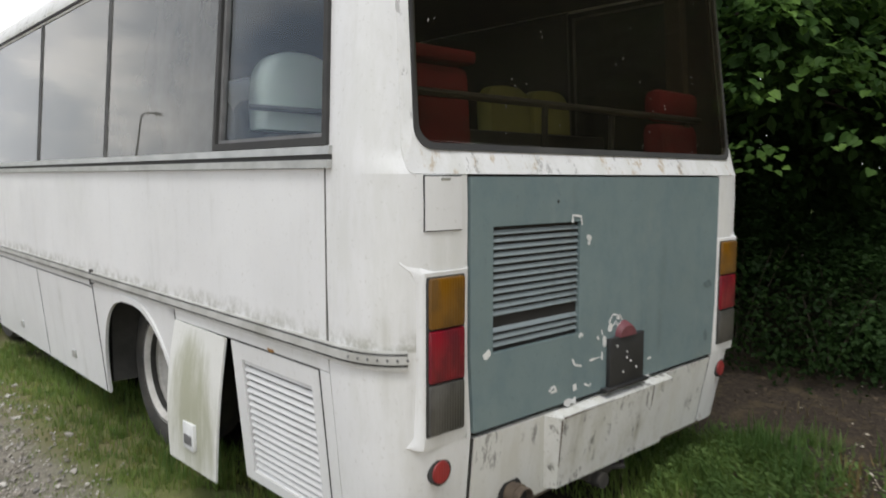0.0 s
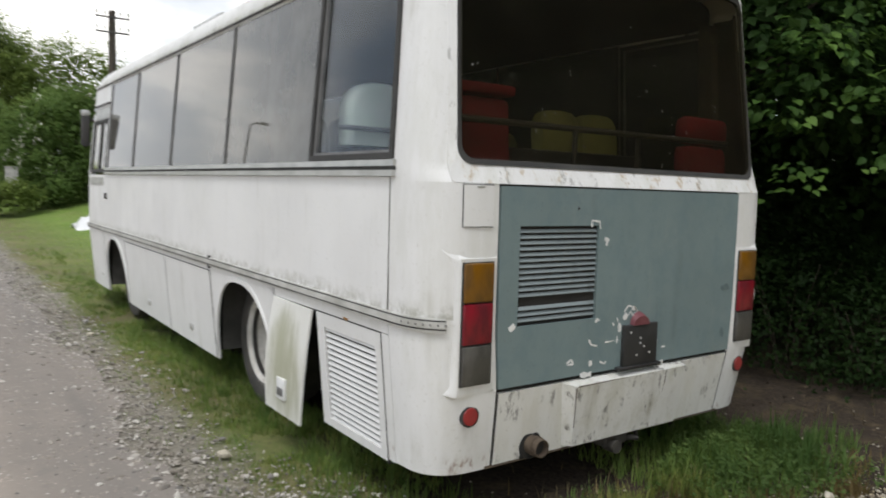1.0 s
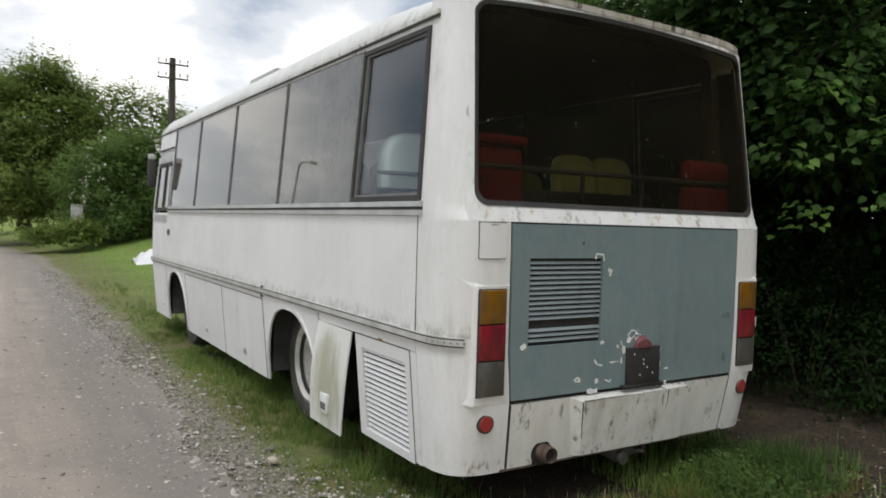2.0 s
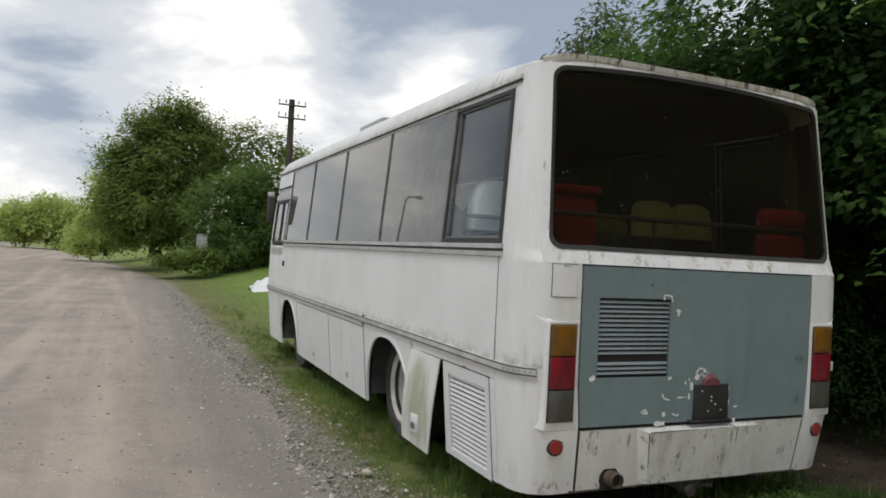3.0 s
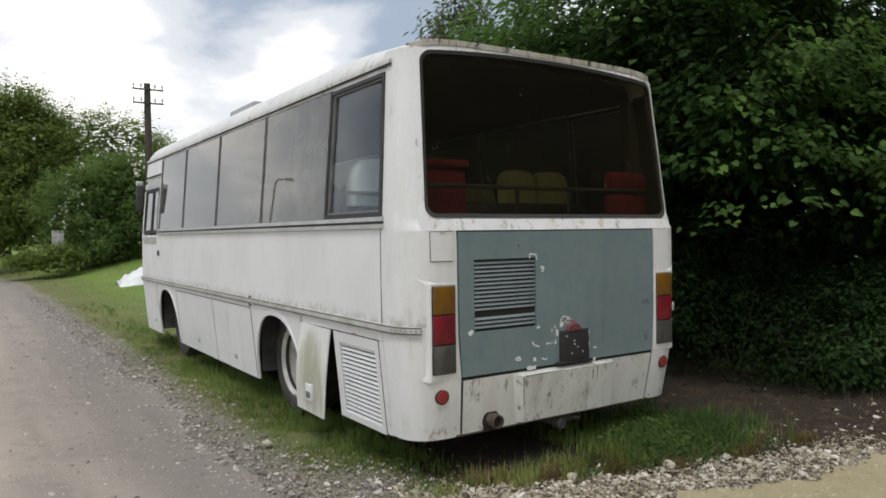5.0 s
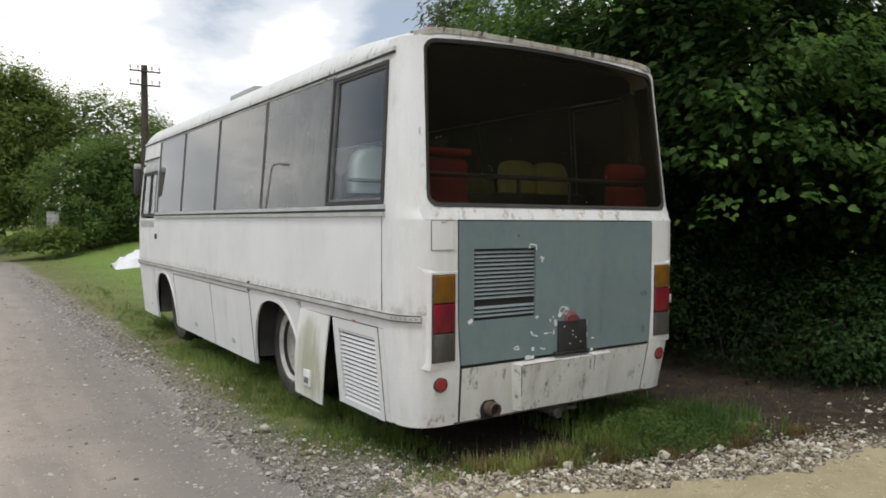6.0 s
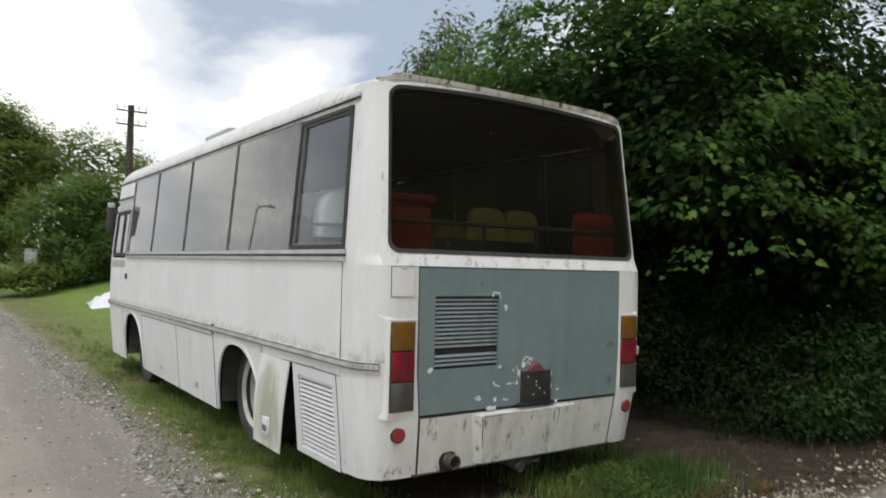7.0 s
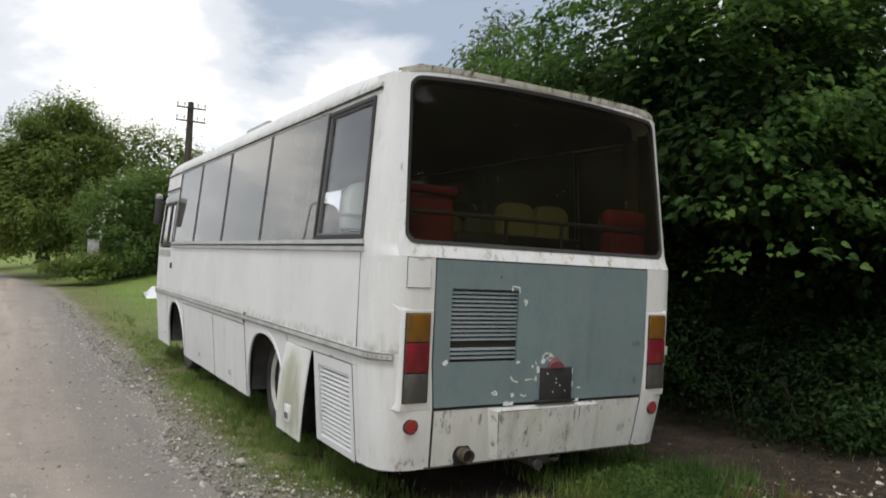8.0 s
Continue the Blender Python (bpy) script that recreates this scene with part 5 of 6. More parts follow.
def ground_height(x, y):
    """Lawn that rises gently ahead, away from the road."""
    rise = smooth01((y - 9) / 26) * smooth01((x - road_edge(y) - 0.4) / 6.0)
    return 0.90 * rise + 0.02 * np.sin(1.7 * x + 0.6) * np.sin(1.3 * y) * smooth01((x - road_edge(y)) / 0.8)


def grid_sheet(name, xs, ys, height, material, label, category):
    gx, gy = np.meshgrid(xs, ys, indexing="ij")
    pts = np.stack([gx, gy, height(gx, gy)], -1).reshape(-1, 3)
    n, m = len(xs), len(ys)
    faces = [(i * m + j, (i + 1) * m + j, (i + 1) * m + j + 1, i * m + j + 1) for i in range(n - 1) for j in range(m - 1)]
    me = bpy.data.meshes.new(name)
    me.from_pydata(pts.tolist(), [], faces)
    return tagged(finish(new(name, me), material, 60), label, category, "", "structure")


far = [-1500, -600, -250, -120, -70, -45]
xs = np.array(far + list(np.arange(-30, 30.1, 0.5)) + [-v for v in reversed(far)])
ys = np.array(far[:4] + list(np.arange(-40, 90.1, 0.5)) + [120, 180, 300, 600, 1500])
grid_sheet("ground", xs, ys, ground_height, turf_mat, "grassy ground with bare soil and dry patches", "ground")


def ribbon(name, left, right, ys, z, material, label, category, across=8):
    bm = bmesh.new()
    rows = []
    for y in ys:
        a, b = left(y), right(y)
        rows.append([bm.verts.new((a + (b - a) * k / across, y, z(k / across, y))) for k in range(across + 1)])
    for u, v in zip(rows, rows[1:]):
        for k in range(across):
            bm.faces.new((u[k], u[k + 1], v[k + 1], v[k]))
    bmesh.ops.recalc_face_normals(bm, faces=bm.faces)
    me = bpy.data.meshes.new(name)
    bm.to_mesh(me)
    bm.free()
    ob = finish(new(name, me), material, 60)
    return tagged(ob, label, category, "", "structure")


def wobble(y, k=1.0):
    return 0.07 * math.sin(1.9 * y + k) + 0.05 * math.sin(4.3 * y + 2 * k) + 0.03 * math.sin(9.1 * y)


road_ys = list(np.arange(-40, 30, 0.25)) + list(np.arange(30, 200, 2.0))
ribbon("road", lambda y: float(road_edge(y)) - 6.2, lambda y: float(road_edge(y)) + 0.05 + wobble(y), road_ys,
       lambda u, y: 0.012 + 0.035 * math.sin(math.pi * u), road_mat, "packed grey gravel road with pale wheel tracks", "road", 14)


def track_edge(x):
    return float(np.interp(x, (-2.6, -1.3, -0.7, -0.1, 0.5, 1.2, 2.0, 4.0, 9.0, 40.0), (-0.70, -0.42, -0.62, -0.87, -1.12, -1.21, -1.29, -1.40, -1.6, -3.0)))


bm = bmesh.new()
rows = []
for x in list(np.arange(-2.4, 9, 0.06)) + [12, 18, 26, 40]:
    e = track_edge(x) + 0.04 * math.sin(5.1 * x) + 0.03 * math.sin(12.3 * x) + 0.03 * math.sin(27.1 * x)
    rows.append([bm.verts.new((x, e + (-7.0 - e) * k / 6, 0.016 + 0.01 * math.sin(math.pi * k / 6))) for k in range(7)])
for u, v in zip(rows, rows[1:]):
    for k in range(6):
        bm.faces.new((u[k], u[k + 1], v[k + 1], v[k]))
track = part("sandy_track", bm, sand_mat, None, "", 60)
tagged(track, "pale sandy track crossing behind the bus", "track", "", "structure")

# ---- loose stones ----
def rock(seed):
    rnd = random.Random(seed)
    bm = bmesh.new()
    bmesh.ops.create_icosphere(bm, subdivisions=1, radius=1.0)
    for v in bm.verts:
        v.co *= rnd.uniform(0.72, 1.15)
        v.co.z *= 0.62
    bm.verts.index_update()
    vs = [tuple(v.co) for v in bm.verts]
    fs = [[v.index for v in f.verts] for f in bm.faces]
    bm.free()
    return vs, fs


def stones(name, xy, z, sizes, material, label, seed):
    n = len(xy)
    turns = frames_of(rng.normal(size=(n, 3)) * 0.35 + (0, 0, 1), rng.uniform(0, 6.28, n))
    shape = sizes[:, None] * rng.uniform(0.7, 1.25, (n, 3))
    vs, fs = rock(seed)
    scatter(name, vs, fs, np.column_stack([xy, z + sizes * 0.2]), turns, shape, material, None, label, 0, "gravel")


n = 15000
y = -3.2 + 22 * rng.random(n) ** 1.7
x = road_edge(y) + 0.14 + rng.normal(0.0, 0.20, n) + 0.06 * np.sin(2.3 * y)
keep = x < -1.30
stones("gravel", np.column_stack([x, y])[keep], 0.010, np.minimum(rng.lognormal(-5.0, 0.52, n), 0.034)[keep], stone_mixed, "loose grey gravel along the road edge", 3)
n = 15000
y = rng.uniform(-3.4, 13, n)
x = road_edge(y) - rng.exponential(1.0, n) + 0.10
u = np.clip((x - road_edge(y) + 6.2) / 6.25, 0, 1)
stones("gravel", np.column_stack([x, y]), 0.008 + 0.035 * np.sin(np.pi * u), np.minimum(rng.lognormal(-5.2, 0.50, n), 0.03), stone_mixed, "scattered small stones on the road", 5)
for n, mat, seed, label in ((15000, stone_cream, 9, "pale limestone rubble beside the track"), (4200, stone_dark, 10, "dark earthy rubble among the limestone")):
    x = -1.3 + 7.0 * rng.random(n) ** 1.25
    edge = np.array([track_edge(v) for v in x])
    d = rng.normal(0.23 + 0.06 * smooth01((0.2 - x) / 0.8), 0.16, n) + 0.05 * np.sin(3.1 * x)
    stones("gravel", np.column_stack([x, edge + d]), 0.004, np.minimum(rng.lognormal(-5.0, 0.56, n), 0.036), mat, label, seed)
n = 700
x = rng.uniform(-1.5, 5, n)
edge = np.array([track_edge(v) for v in x])
stones("gravel", np.column_stack([x, edge + rng.exponential(0.32, n) + 0.2]), 0.006, rng.lognormal(-4.95, 0.35, n), stone_pale, "scattered pale stones on bare soil", 11)
n = 13000
x = -2.0 + 7.5 * rng.random(n) ** 1.2
edge = np.array([track_edge(v) for v in x])
stones("gravel", np.column_stack([x, edge - 0.12 + rng.normal(0.0, 0.30, n)]), 0.012, rng.lognormal(-5.35, 0.5, n), stone_sand, "fine sandy gravel at the edge of the track", 12)
n = 2200
x, y = rng.normal(-1.35, 0.22, n), rng.normal(0.15, 0.45, n)
keep = (x > -1.9) & (x < -0.95)
stones("gravel", np.column_stack([x, y])[keep], 0.006, rng.lognormal(-5.2, 0.5, n)[keep], stone_mixed, "grit and small stones by the rear corner", 13)
# leaf litter on the bare soil
n = 1700
x, y = rng.uniform(0.9, 5.5, n), rng.uniform(-0.95, 0.9, n)
keep = y > np.array([track_edge(v) for v in x]) + 0.30
SCRAP = ((-0.5, -0.2, 0), (0.4, -0.3, 0.12), (0.55, 0.25, 0.02), (-0.35, 0.3, 0.15))
scatter("leaf_litter", SCRAP, ((0, 1, 2, 3),), np.column_stack([x, y, ground_height(x, y) + 0.006])[keep], frames_of(rng.normal(size=(n, 3)) * 0.25 + (0, 0, 1), rng.uniform(0, 6.28, n))[keep], rng.lognormal(-4.1, 0.45, n)[keep], litter, None, "dead leaves and twigs on bare soil", 0, "leaf litter")
# single larger stones that lie apart
for k, (sx, sy, s, mat) in enumerate(((-1.58, 1.46, 0.045, stone_pale), (-1.62, 5.2, 0.035, stone_pale), (-1.55, 5.9, 0.04, stone_grey), (2.65, -0.42, 0.022, stone_pale), (-0.30, -0.36, 0.045, stone_pale), (0.35, -0.57, 0.06, stone_pale), (3.1, -0.5, 0.026, stone_pale))):
    vs, fs = rock(40 + k)
    scatter("stone", vs, fs, [(sx, sy, 0.012 + s * 0.35)], [np.eye(3)], [s], mat, None, "single pale stone lying on the verge", 0, "stone", "")

# ---- grass ----
BLADE = ((-0.5, 0, 0), (0.5, 0, 0), (-0.36, 0.10, 0.5), (0.36, 0.10, 0.5), (0.0, 0.38, 1.0))
BLADE_FACES = ((0, 1, 3, 2), (2, 3, 4))


def grass(name, x, y, lengths, material, label, width=0.0042):
    n = len(x)
    spin = rng.uniform(0, 2 * math.pi, n)
    c, s, o, i = np.cos(spin), np.sin(spin), np.zeros(n), np.ones(n)
    tilt = rng.normal(0, 0.45, n)
    ct, st = np.cos(tilt), np.sin(tilt)
    rz = np.stack([np.stack([c, -s, o], -1), np.stack([s, c, o], -1), np.stack([o, o, i], -1)], 1)
    rx = np.stack([np.stack([i, o, o], -1), np.stack([o, ct, -st], -1), np.stack([o, st, ct], -1)], 1)
    sizes = np.column_stack([width * rng.uniform(0.7, 1.6, n) * (0.6 + lengths / 0.12), lengths * rng.uniform(0.4, 1.5, n), lengths])
    scatter(name, BLADE, BLADE_FACES, np.column_stack([x, y, ground_height(x, y) - 0.004]), rz @ rx, sizes, material, None, label, 0, "grass")


def patchy(x, y, scale, low, seed):
    return np.array([noise.noise((a * scale, b * scale, seed)) for a, b in zip(x, y)]) > low


def tufts(x, y, each, spread):
    """Gathers blades into tufts."""
    c = np.repeat(np.arange(len(x))[::each], each)[:len(x)]
    return x[c] + rng.normal(0, spread, len(c)), y[c] + rng.normal(0, spread, len(c))


for n, mat, low, high, label in ((42000, grass_mat, 0.026, 0.058, "short patchy grass on the verge"), (22000, grass_pale, 0.022, 0.036, "yellowing grass on the verge"), (14000, grass_lush, 0.020, 0.066, "deep green grass on the verge")):
    y = -0.15 + 15 * rng.random(n) ** 1.6
    x = rng.uniform(-1.98, -0.75, n)
    keep = patchy(x, y, 1.6, -0.22, 3.0) & ((x > -1.52 + 0.20 * rng.normal(size=n)) | (rng.random(n) < 0.06)) & (rng.random(n) < 0.12 + 0.88 * smooth01((y - 0.25) / 0.9)) & (rng.random(n) < 1.0 - 0.85 * smooth01((y - 4.5) / 6.0))
    x, y = x[keep], y[keep]
    x, y = tufts(x, y, 9, 0.022)
    tall = (low + high * smooth01((x + 1.65) / 0.7)) * rng.uniform(0.5, 1.5, len(x))
    grass("grass", x, y, tall, mat, label)
n = 24000
x = rng.uniform(-1.2, 1.75, n)
y = rng.normal(0.06, 0.30, n)
ragged = 0.12 * np.sin(4.0 * x) + 0.07 * np.sin(9.7 * x + 1.0)
dens = 0.62 * smooth01((x + ragged - 0.42) / 0.5) * smooth01((1.54 - x + ragged) / 0.35) * (0.18 + 0.82 * patchy(x, y, 3.2, 0.0, 6.0)) + 0.22 * patchy(x, y, 2.5, -0.05, 9.0) * (y < 0.1)
keep = (rng.random(n) < dens) & (y > np.array([track_edge(v) for v in x]) + 0.44 + 0.16 * rng.random(n) + 0.5 * ragged)
x, y = tufts(x[keep], y[keep], 7, 0.03)
lush = smooth01((x - 0.1) / 0.6) * (0.8 + 0.5 * smooth01((x - 0.8) / 0.6))
grass("grass", x, y, (0.040 + 0.060 * lush) * np.clip(rng.lognormal(-0.15, 0.45, len(x)), 0.3, 1.8), grass_lush, "lush green grass growing under the tail of the bus", 0.0055)
n = 2200
x = rng.uniform(0.1, 1.35, n)
y = rng.normal(0.0, 0.28, n)
keep = y > np.array([track_edge(v) for v in x]) + 0.5
grass("grass", x[keep], y[keep], rng.uniform(0.05, 0.17, keep.sum()), grass_mat, "longer yellow-green stalks in the lush patch", 0.0035)
n = 4200
x = rng.uniform(-0.9, 1.7, n)
edge = np.array([track_edge(v) for v in x])
y = edge + 0.46 + rng.exponential(0.09, n)
keep = patchy(x, y, 3.5, 0.02, 5.0)
grass("dry_grass", x[keep], y[keep], rng.uniform(0.03, 0.11, keep.sum()), rust_grass, "orange-brown dry grass along the lush patch", 0.0045)
n = 420
x, y = rng.normal(-1.05, 0.13, n), rng.normal(-0.22, 0.09, n)
x, y = np.concatenate([x, rng.uniform(-0.75, 0.45, 2600)]), np.concatenate([y, rng.normal(-0.22, 0.10, 2600)])
keep = (y > np.array([track_edge(v) for v in x]) + 0.34) & patchy(x, y, 5.0, -0.1, 4.0)
x, y = x[keep], y[keep]
n = len(x)
grass("grass", x, y, rng.uniform(0.03, 0.11, n), grass_pale, "pale weed tufts along the rear of the bus", 0.005)
n = 26000
x = -2.2 + 9 * rng.random(n) ** 1.5
y = rng.uniform(7.0, 30, n)
keep = (x > road_edge(y) + 0.6 + rng.random(n)) & patchy(x, y, 0.7, -0.6, 8.0)
grass("grass", x[keep], y[keep], rng.uniform(0.02, 0.060, keep.sum()), lawn_blade, "green lawn beyond the bus", 0.010)
n = 170
x = np.concatenate([rng.uniform(0.4, 4.6, n), rng.uniform(-1.5, 0.5, 260)])
y = np.concatenate([rng.uniform(-0.55, 0.35, n) - 0.1 * x[:n] * 0.5, rng.uniform(-0.35, 0.1, 260)])
keep = y > np.array([track_edge(v) for v in x]) + 0.35
grass("dry_grass", x[keep], y[keep], rng.uniform(0.04, 0.14, keep.sum()), straw, "dry straw-coloured stalks on bare soil", 0.0035)
# broad weeds in the lush patch
n = 6500
x, y = rng.normal(0.78, 0.42, n), rng.normal(-0.04, 0.30, n)
x, y = tufts(x, y, 6, 0.045)
keep = (x < 1.48 + 0.12 * np.sin(7.0 * y)) & (y < 0.3 + 0.5 * (x - 0.9))  & (x > -0.35) & (y > np.array([track_edge(v) for v in x]) + 0.42) & patchy(x, y, 4.0, -0.25, 2.0)
WEED = ((0, 0, 0), (-0.28, 0.45, 0.06), (0, 0.5, 0.0), (0.28, 0.45, 0.06), (0, 1.0, -0.05))
WEED_FACES = ((0, 2, 1), (0, 3, 2), (1, 2, 4), (2, 3, 4))
normals = rng.normal(size=(keep.sum(), 3)) * 0.5 + (0, -0.25, 1.0)
scatter("weeds", WEED, WEED_FACES, np.column_stack([x[keep], y[keep], ground_height(x[keep], y[keep]) + rng.uniform(0.01, 0.12, keep.sum()) * np.clip(1.3 - np.abs(x[keep] - 0.8), 0.3, 1.0)]), frames_of(normals, rng.uniform(0, 6.28, keep.sum())), rng.uniform(0.018, 0.042, keep.sum()), weed_leaf, None, "broad-leaved weeds under the bumper", 0, "weeds")

# ---- trees ----
LEAF = ((0, 0, 0), (-0.30, 0.10, 0.10), (0, 0.25, 0), (0.30, 0.10, 0.10), (-0.45, 0.46, 0.08), (0, 0.55, -0.05), (0.45, 0.46, 0.08), (-0.30, 0.80, -0.06), (0.30, 0.80, -0.06), (0, 1.12, -0.26))
LEAF_FACES = ((0, 2, 1), (0, 3, 2), (1, 2, 5, 4), (2, 3, 6, 5), (4, 5, 9, 7), (5, 6, 8, 9))


def blob_points(blobs, n, depth=(0.72, 1.03), gap=0.0, seed=1.0, scale=0.9):
    """Places and outward ways on a set of overlapping ellipsoids, leaving out what lies inside another."""
    vol = np.array([b[3] * b[4] + b[4] * b[5] + b[3] * b[5] for b in blobs])
    which = rng.choice(len(blobs), n, p=vol / vol.sum())
    b = np.array(blobs)[which]
    way = rng.normal(size=(n, 3))
    way /= np.linalg.norm(way, axis=1, keepdims=True)
    lump = np.array([noise.noise((w * 2.2 + np.array([k * 3.7, seed, 0])).tolist()) for w, k in zip(way, which)])
    r = rng.uniform(*depth, n) * (1 + 0.22 * lump)
    pts = b[:, :3] + way * b[:, 3:6] * r[:, None]
    keep = np.ones(n, bool)
    for k, q in enumerate(blobs):
        inside = (((pts - np.array(q[:3])) / np.array(q[3:6])) ** 2).sum(1) < 0.42
        keep &= ~(inside & (which != k))
    if gap > -1:
        keep &= np.array([noise.noise((p * scale + seed).tolist()) for p in pts]) > gap
    return pts[keep], (way / b[:, 3:6])[keep]


def sprigs(name, pts, ways, leaves, spread, size, material, parent, droop=0.35, label="", shape=(LEAF, LEAF_FACES)):
    """Leaves in small sprays round each place, their faces turned up and outwards."""
    n = len(pts)
    ways = ways / np.linalg.norm(ways, axis=1, keepdims=True)
    along = ways + rng.normal(size=(n, 3)) * 0.5
    along[:, 2] -= droop
    along /= np.linalg.norm(along, axis=1, keepdims=True)
    p = np.repeat(pts, leaves, 0)
    a = np.repeat(along, leaves, 0)
    m = len(p)
    p = p + a * (rng.uniform(-0.5, 0.9, m) * spread)[:, None] + rng.normal(size=(m, 3)) * spread * 0.42
    up = np.repeat(ways, leaves, 0) * 0.55 + (0, 0, 0.9) + rng.normal(size=(m, 3)) * 0.42
    z = up / np.linalg.norm(up, axis=1, keepdims=True)
    tip = a * 0.8 + rng.normal(size=(m, 3)) * 0.6 + (0, 0, -0.45)
    tip -= z * (tip * z).sum(1, keepdims=True)
    tip /= np.linalg.norm(tip, axis=1, keepdims=True)
    turns = np.stack([np.cross(tip, z), tip, z], -1)
    return scatter(name, shape[0], shape[1], p, turns, size * rng.uniform(0.6, 1.2, m), material, parent, label, 0)


def limbs(base, top, heads, r, seed):
    """A trunk and limbs out to the crown's heads."""
    rnd = random.Random(seed)
    bm = bmesh.new()
    base, top = Vector(base), Vector(top)
    pts = [base.lerp(top, k / 5) + Vector((rnd.uniform(-1, 1), rnd.uniform(-1, 1), 0)) * r * (0.6 if 0 < k < 5 else 0) for k in range(6)]
    add_tube(bm, pts, [r * (1.25 - 0.14 * k) for k in range(6)], 9)
    for h in heads:
        h = Vector(h)
        start = pts[rnd.randint(2, 4)]
        mid = start.lerp(h, 0.5) + Vector((rnd.uniform(-0.2, 0.2), rnd.uniform(-0.2, 0.2), 0.25))
        add_tube(bm, [start, start.lerp(mid, 0.5) + Vector((0, 0, 0.1)), mid, h], [r * 0.5, r * 0.4, r * 0.28, r * 0.08], 6)
        for _ in range(3):
            e = h + Vector((rnd.uniform(-1, 1), rnd.uniform(-1, 1), rnd.uniform(-0.5, 0.8))) * 0.8
            add_tube(bm, [mid, mid.lerp(e, 0.5) + Vector((0, 0, 0.1)), e], [r * 0.2, r * 0.13, r * 0.03], 5)
    return bm


# big hazel thicket beside the bus
thicket = thing("hazel_tree", (5.5, 3.7, 0), "dense broad-leaved green tree overhanging the bus", "tree")
CROWN = [(3.35, 2.0, 3.5, 1.75, 1.9, 2.1), (3.2, 0.95, 2.9, 1.35, 1.05, 1.15), (4.9, 1.2, 3.3, 1.9, 1.7, 2.3), (5.0, 3.1, 4.7, 2.0, 2.1, 2.4), (6.8, 1.0, 3.2, 2.1, 2.0, 2.6), (6.4, 2.4, 5.4, 2.4, 2.2, 2.2), (6.0, 4.3, 4.2, 2.0, 2.0, 2.3), (5.2, -0.1, 2.4, 1.2, 0.8, 1.0), (4.0, 1.6, 5.6, 1.6, 1.6, 1.3), (5.9, 5.9, 4.6, 1.1, 1.1, 1.4), (3.6, 3.9, 4.0, 0.9, 1.0, 0.9)]
part("trunk", limbs((5.5, 3.7, -0.05), (5.3, 3.7, 3.2), [b[:3] for b in CROWN], 0.16, 4), bark, thicket)
for bx, by in ((4.4, 3.4), (5.6, 3.2), (6.6, 2.8)):
    part("stem", tube([(bx, by, -0.03), (bx + 0.1, by + 0.1, 1.2), (bx - 0.15, by - 0.15, 2.6)], [0.06, 0.045, 0.025], 7), bark, thicket)
def sprays(name, pts, ways, leaves, reach, size, material, parent, label="", near=None, single=0):
    """Drooping twigs with leaves in two ranks, the way hazel carries them."""
    n = len(pts)
    way = ways / np.linalg.norm(ways, axis=1, keepdims=True)
    way = way + rng.normal(size=(n, 3)) * 0.45 + (0, 0, -0.05)
    way /= np.linalg.norm(way, axis=1, keepdims=True)
    span = reach * rng.uniform(0.5, 1.1, n)
    t = rng.random((n, leaves)) ** 0.8
    cross = np.cross(way, (0, 0, 1.0))
    cross /= np.linalg.norm(cross, axis=1, keepdims=True) + 1e-6
    flank = rng.normal(size=(n, leaves)) * 0.16 * (0.5 + t)
    p = pts[:, None] + way[:, None] * (t * span[:, None])[..., None] + cross[:, None] * flank[..., None]
    p[..., 2] += -0.22 * t ** 2 * span[:, None] + rng.normal(size=(n, leaves)) * 0.045
    p = p.reshape(-1, 3)
    m = len(p)
    z = np.repeat(ways / np.linalg.norm(ways, axis=1, keepdims=True), leaves, 0) * 0.6 + (0, 0, 0.95) + rng.normal(size=(m, 3)) * 0.36
    z /= np.linalg.norm(z, axis=1, keepdims=True)
    tip = np.repeat(way, leaves, 0) * 0.7 + np.repeat(cross, leaves, 0) * np.sign(flank).reshape(-1, 1) * 0.7 + rng.normal(size=(m, 3)) * 0.35 + (0, 0, -0.35)
    tip -= z * (tip * z).sum(1, keepdims=True)
    tip /= np.linalg.norm(tip, axis=1, keepdims=True)
    turns = np.stack([np.cross(tip, z), tip, z], -1)
    sizes = size * rng.uniform(0.6, 1.2, m)
    order = np.argsort(np.linalg.norm(p - np.array(near), axis=1)) if single else np.arange(m)
    rest, own = order[single:], order[:single]
    mass = scatter(name, LEAF, LEAF_FACES, p[rest], turns[rest], sizes[rest], material, parent, label, 0)
    if single:
        me = bpy.data.meshes.new("leaf")
        me.from_pydata([list(v) for v in LEAF], [], [list(f) for f in LEAF_FACES])
        me.materials.append(material)
        for k in own:
            m4 = np.eye(4)
            m4[:3, :3], m4[:3, 3] = turns[k] * sizes[k], p[k]
            shared("leaf", me, mass, Matrix(m4.tolist()))


def clear_of_bus(p):
    return (p[:, 2] > 0.8) & ~((p[:, 0] < 1.62) & (p[:, 2] < 3.1))


def high_enough(p):
    """Few bright sprays low down, where the light does not reach."""
    floor_z = 2.38 - 0.6 * smooth01((p[:, 0] - 3.3) / 0.9)
    return rng.random(len(p)) < 0.03 + smooth01((p[:, 2] - floor_z) / 0.8)


# boughs: flat tiers of leafy sprays standing out from the crown, dark hollows between them
centres, outward = blob_points(CROWN, 124, (0.94, 1.08), -1.0, 2.0)
keep = clear_of_bus(centres) & high_enough(centres) & ((centres[:, 0] > 2.75) | (centres[:, 2] > 3.7) | (rng.random(len(centres)) < 0.25))
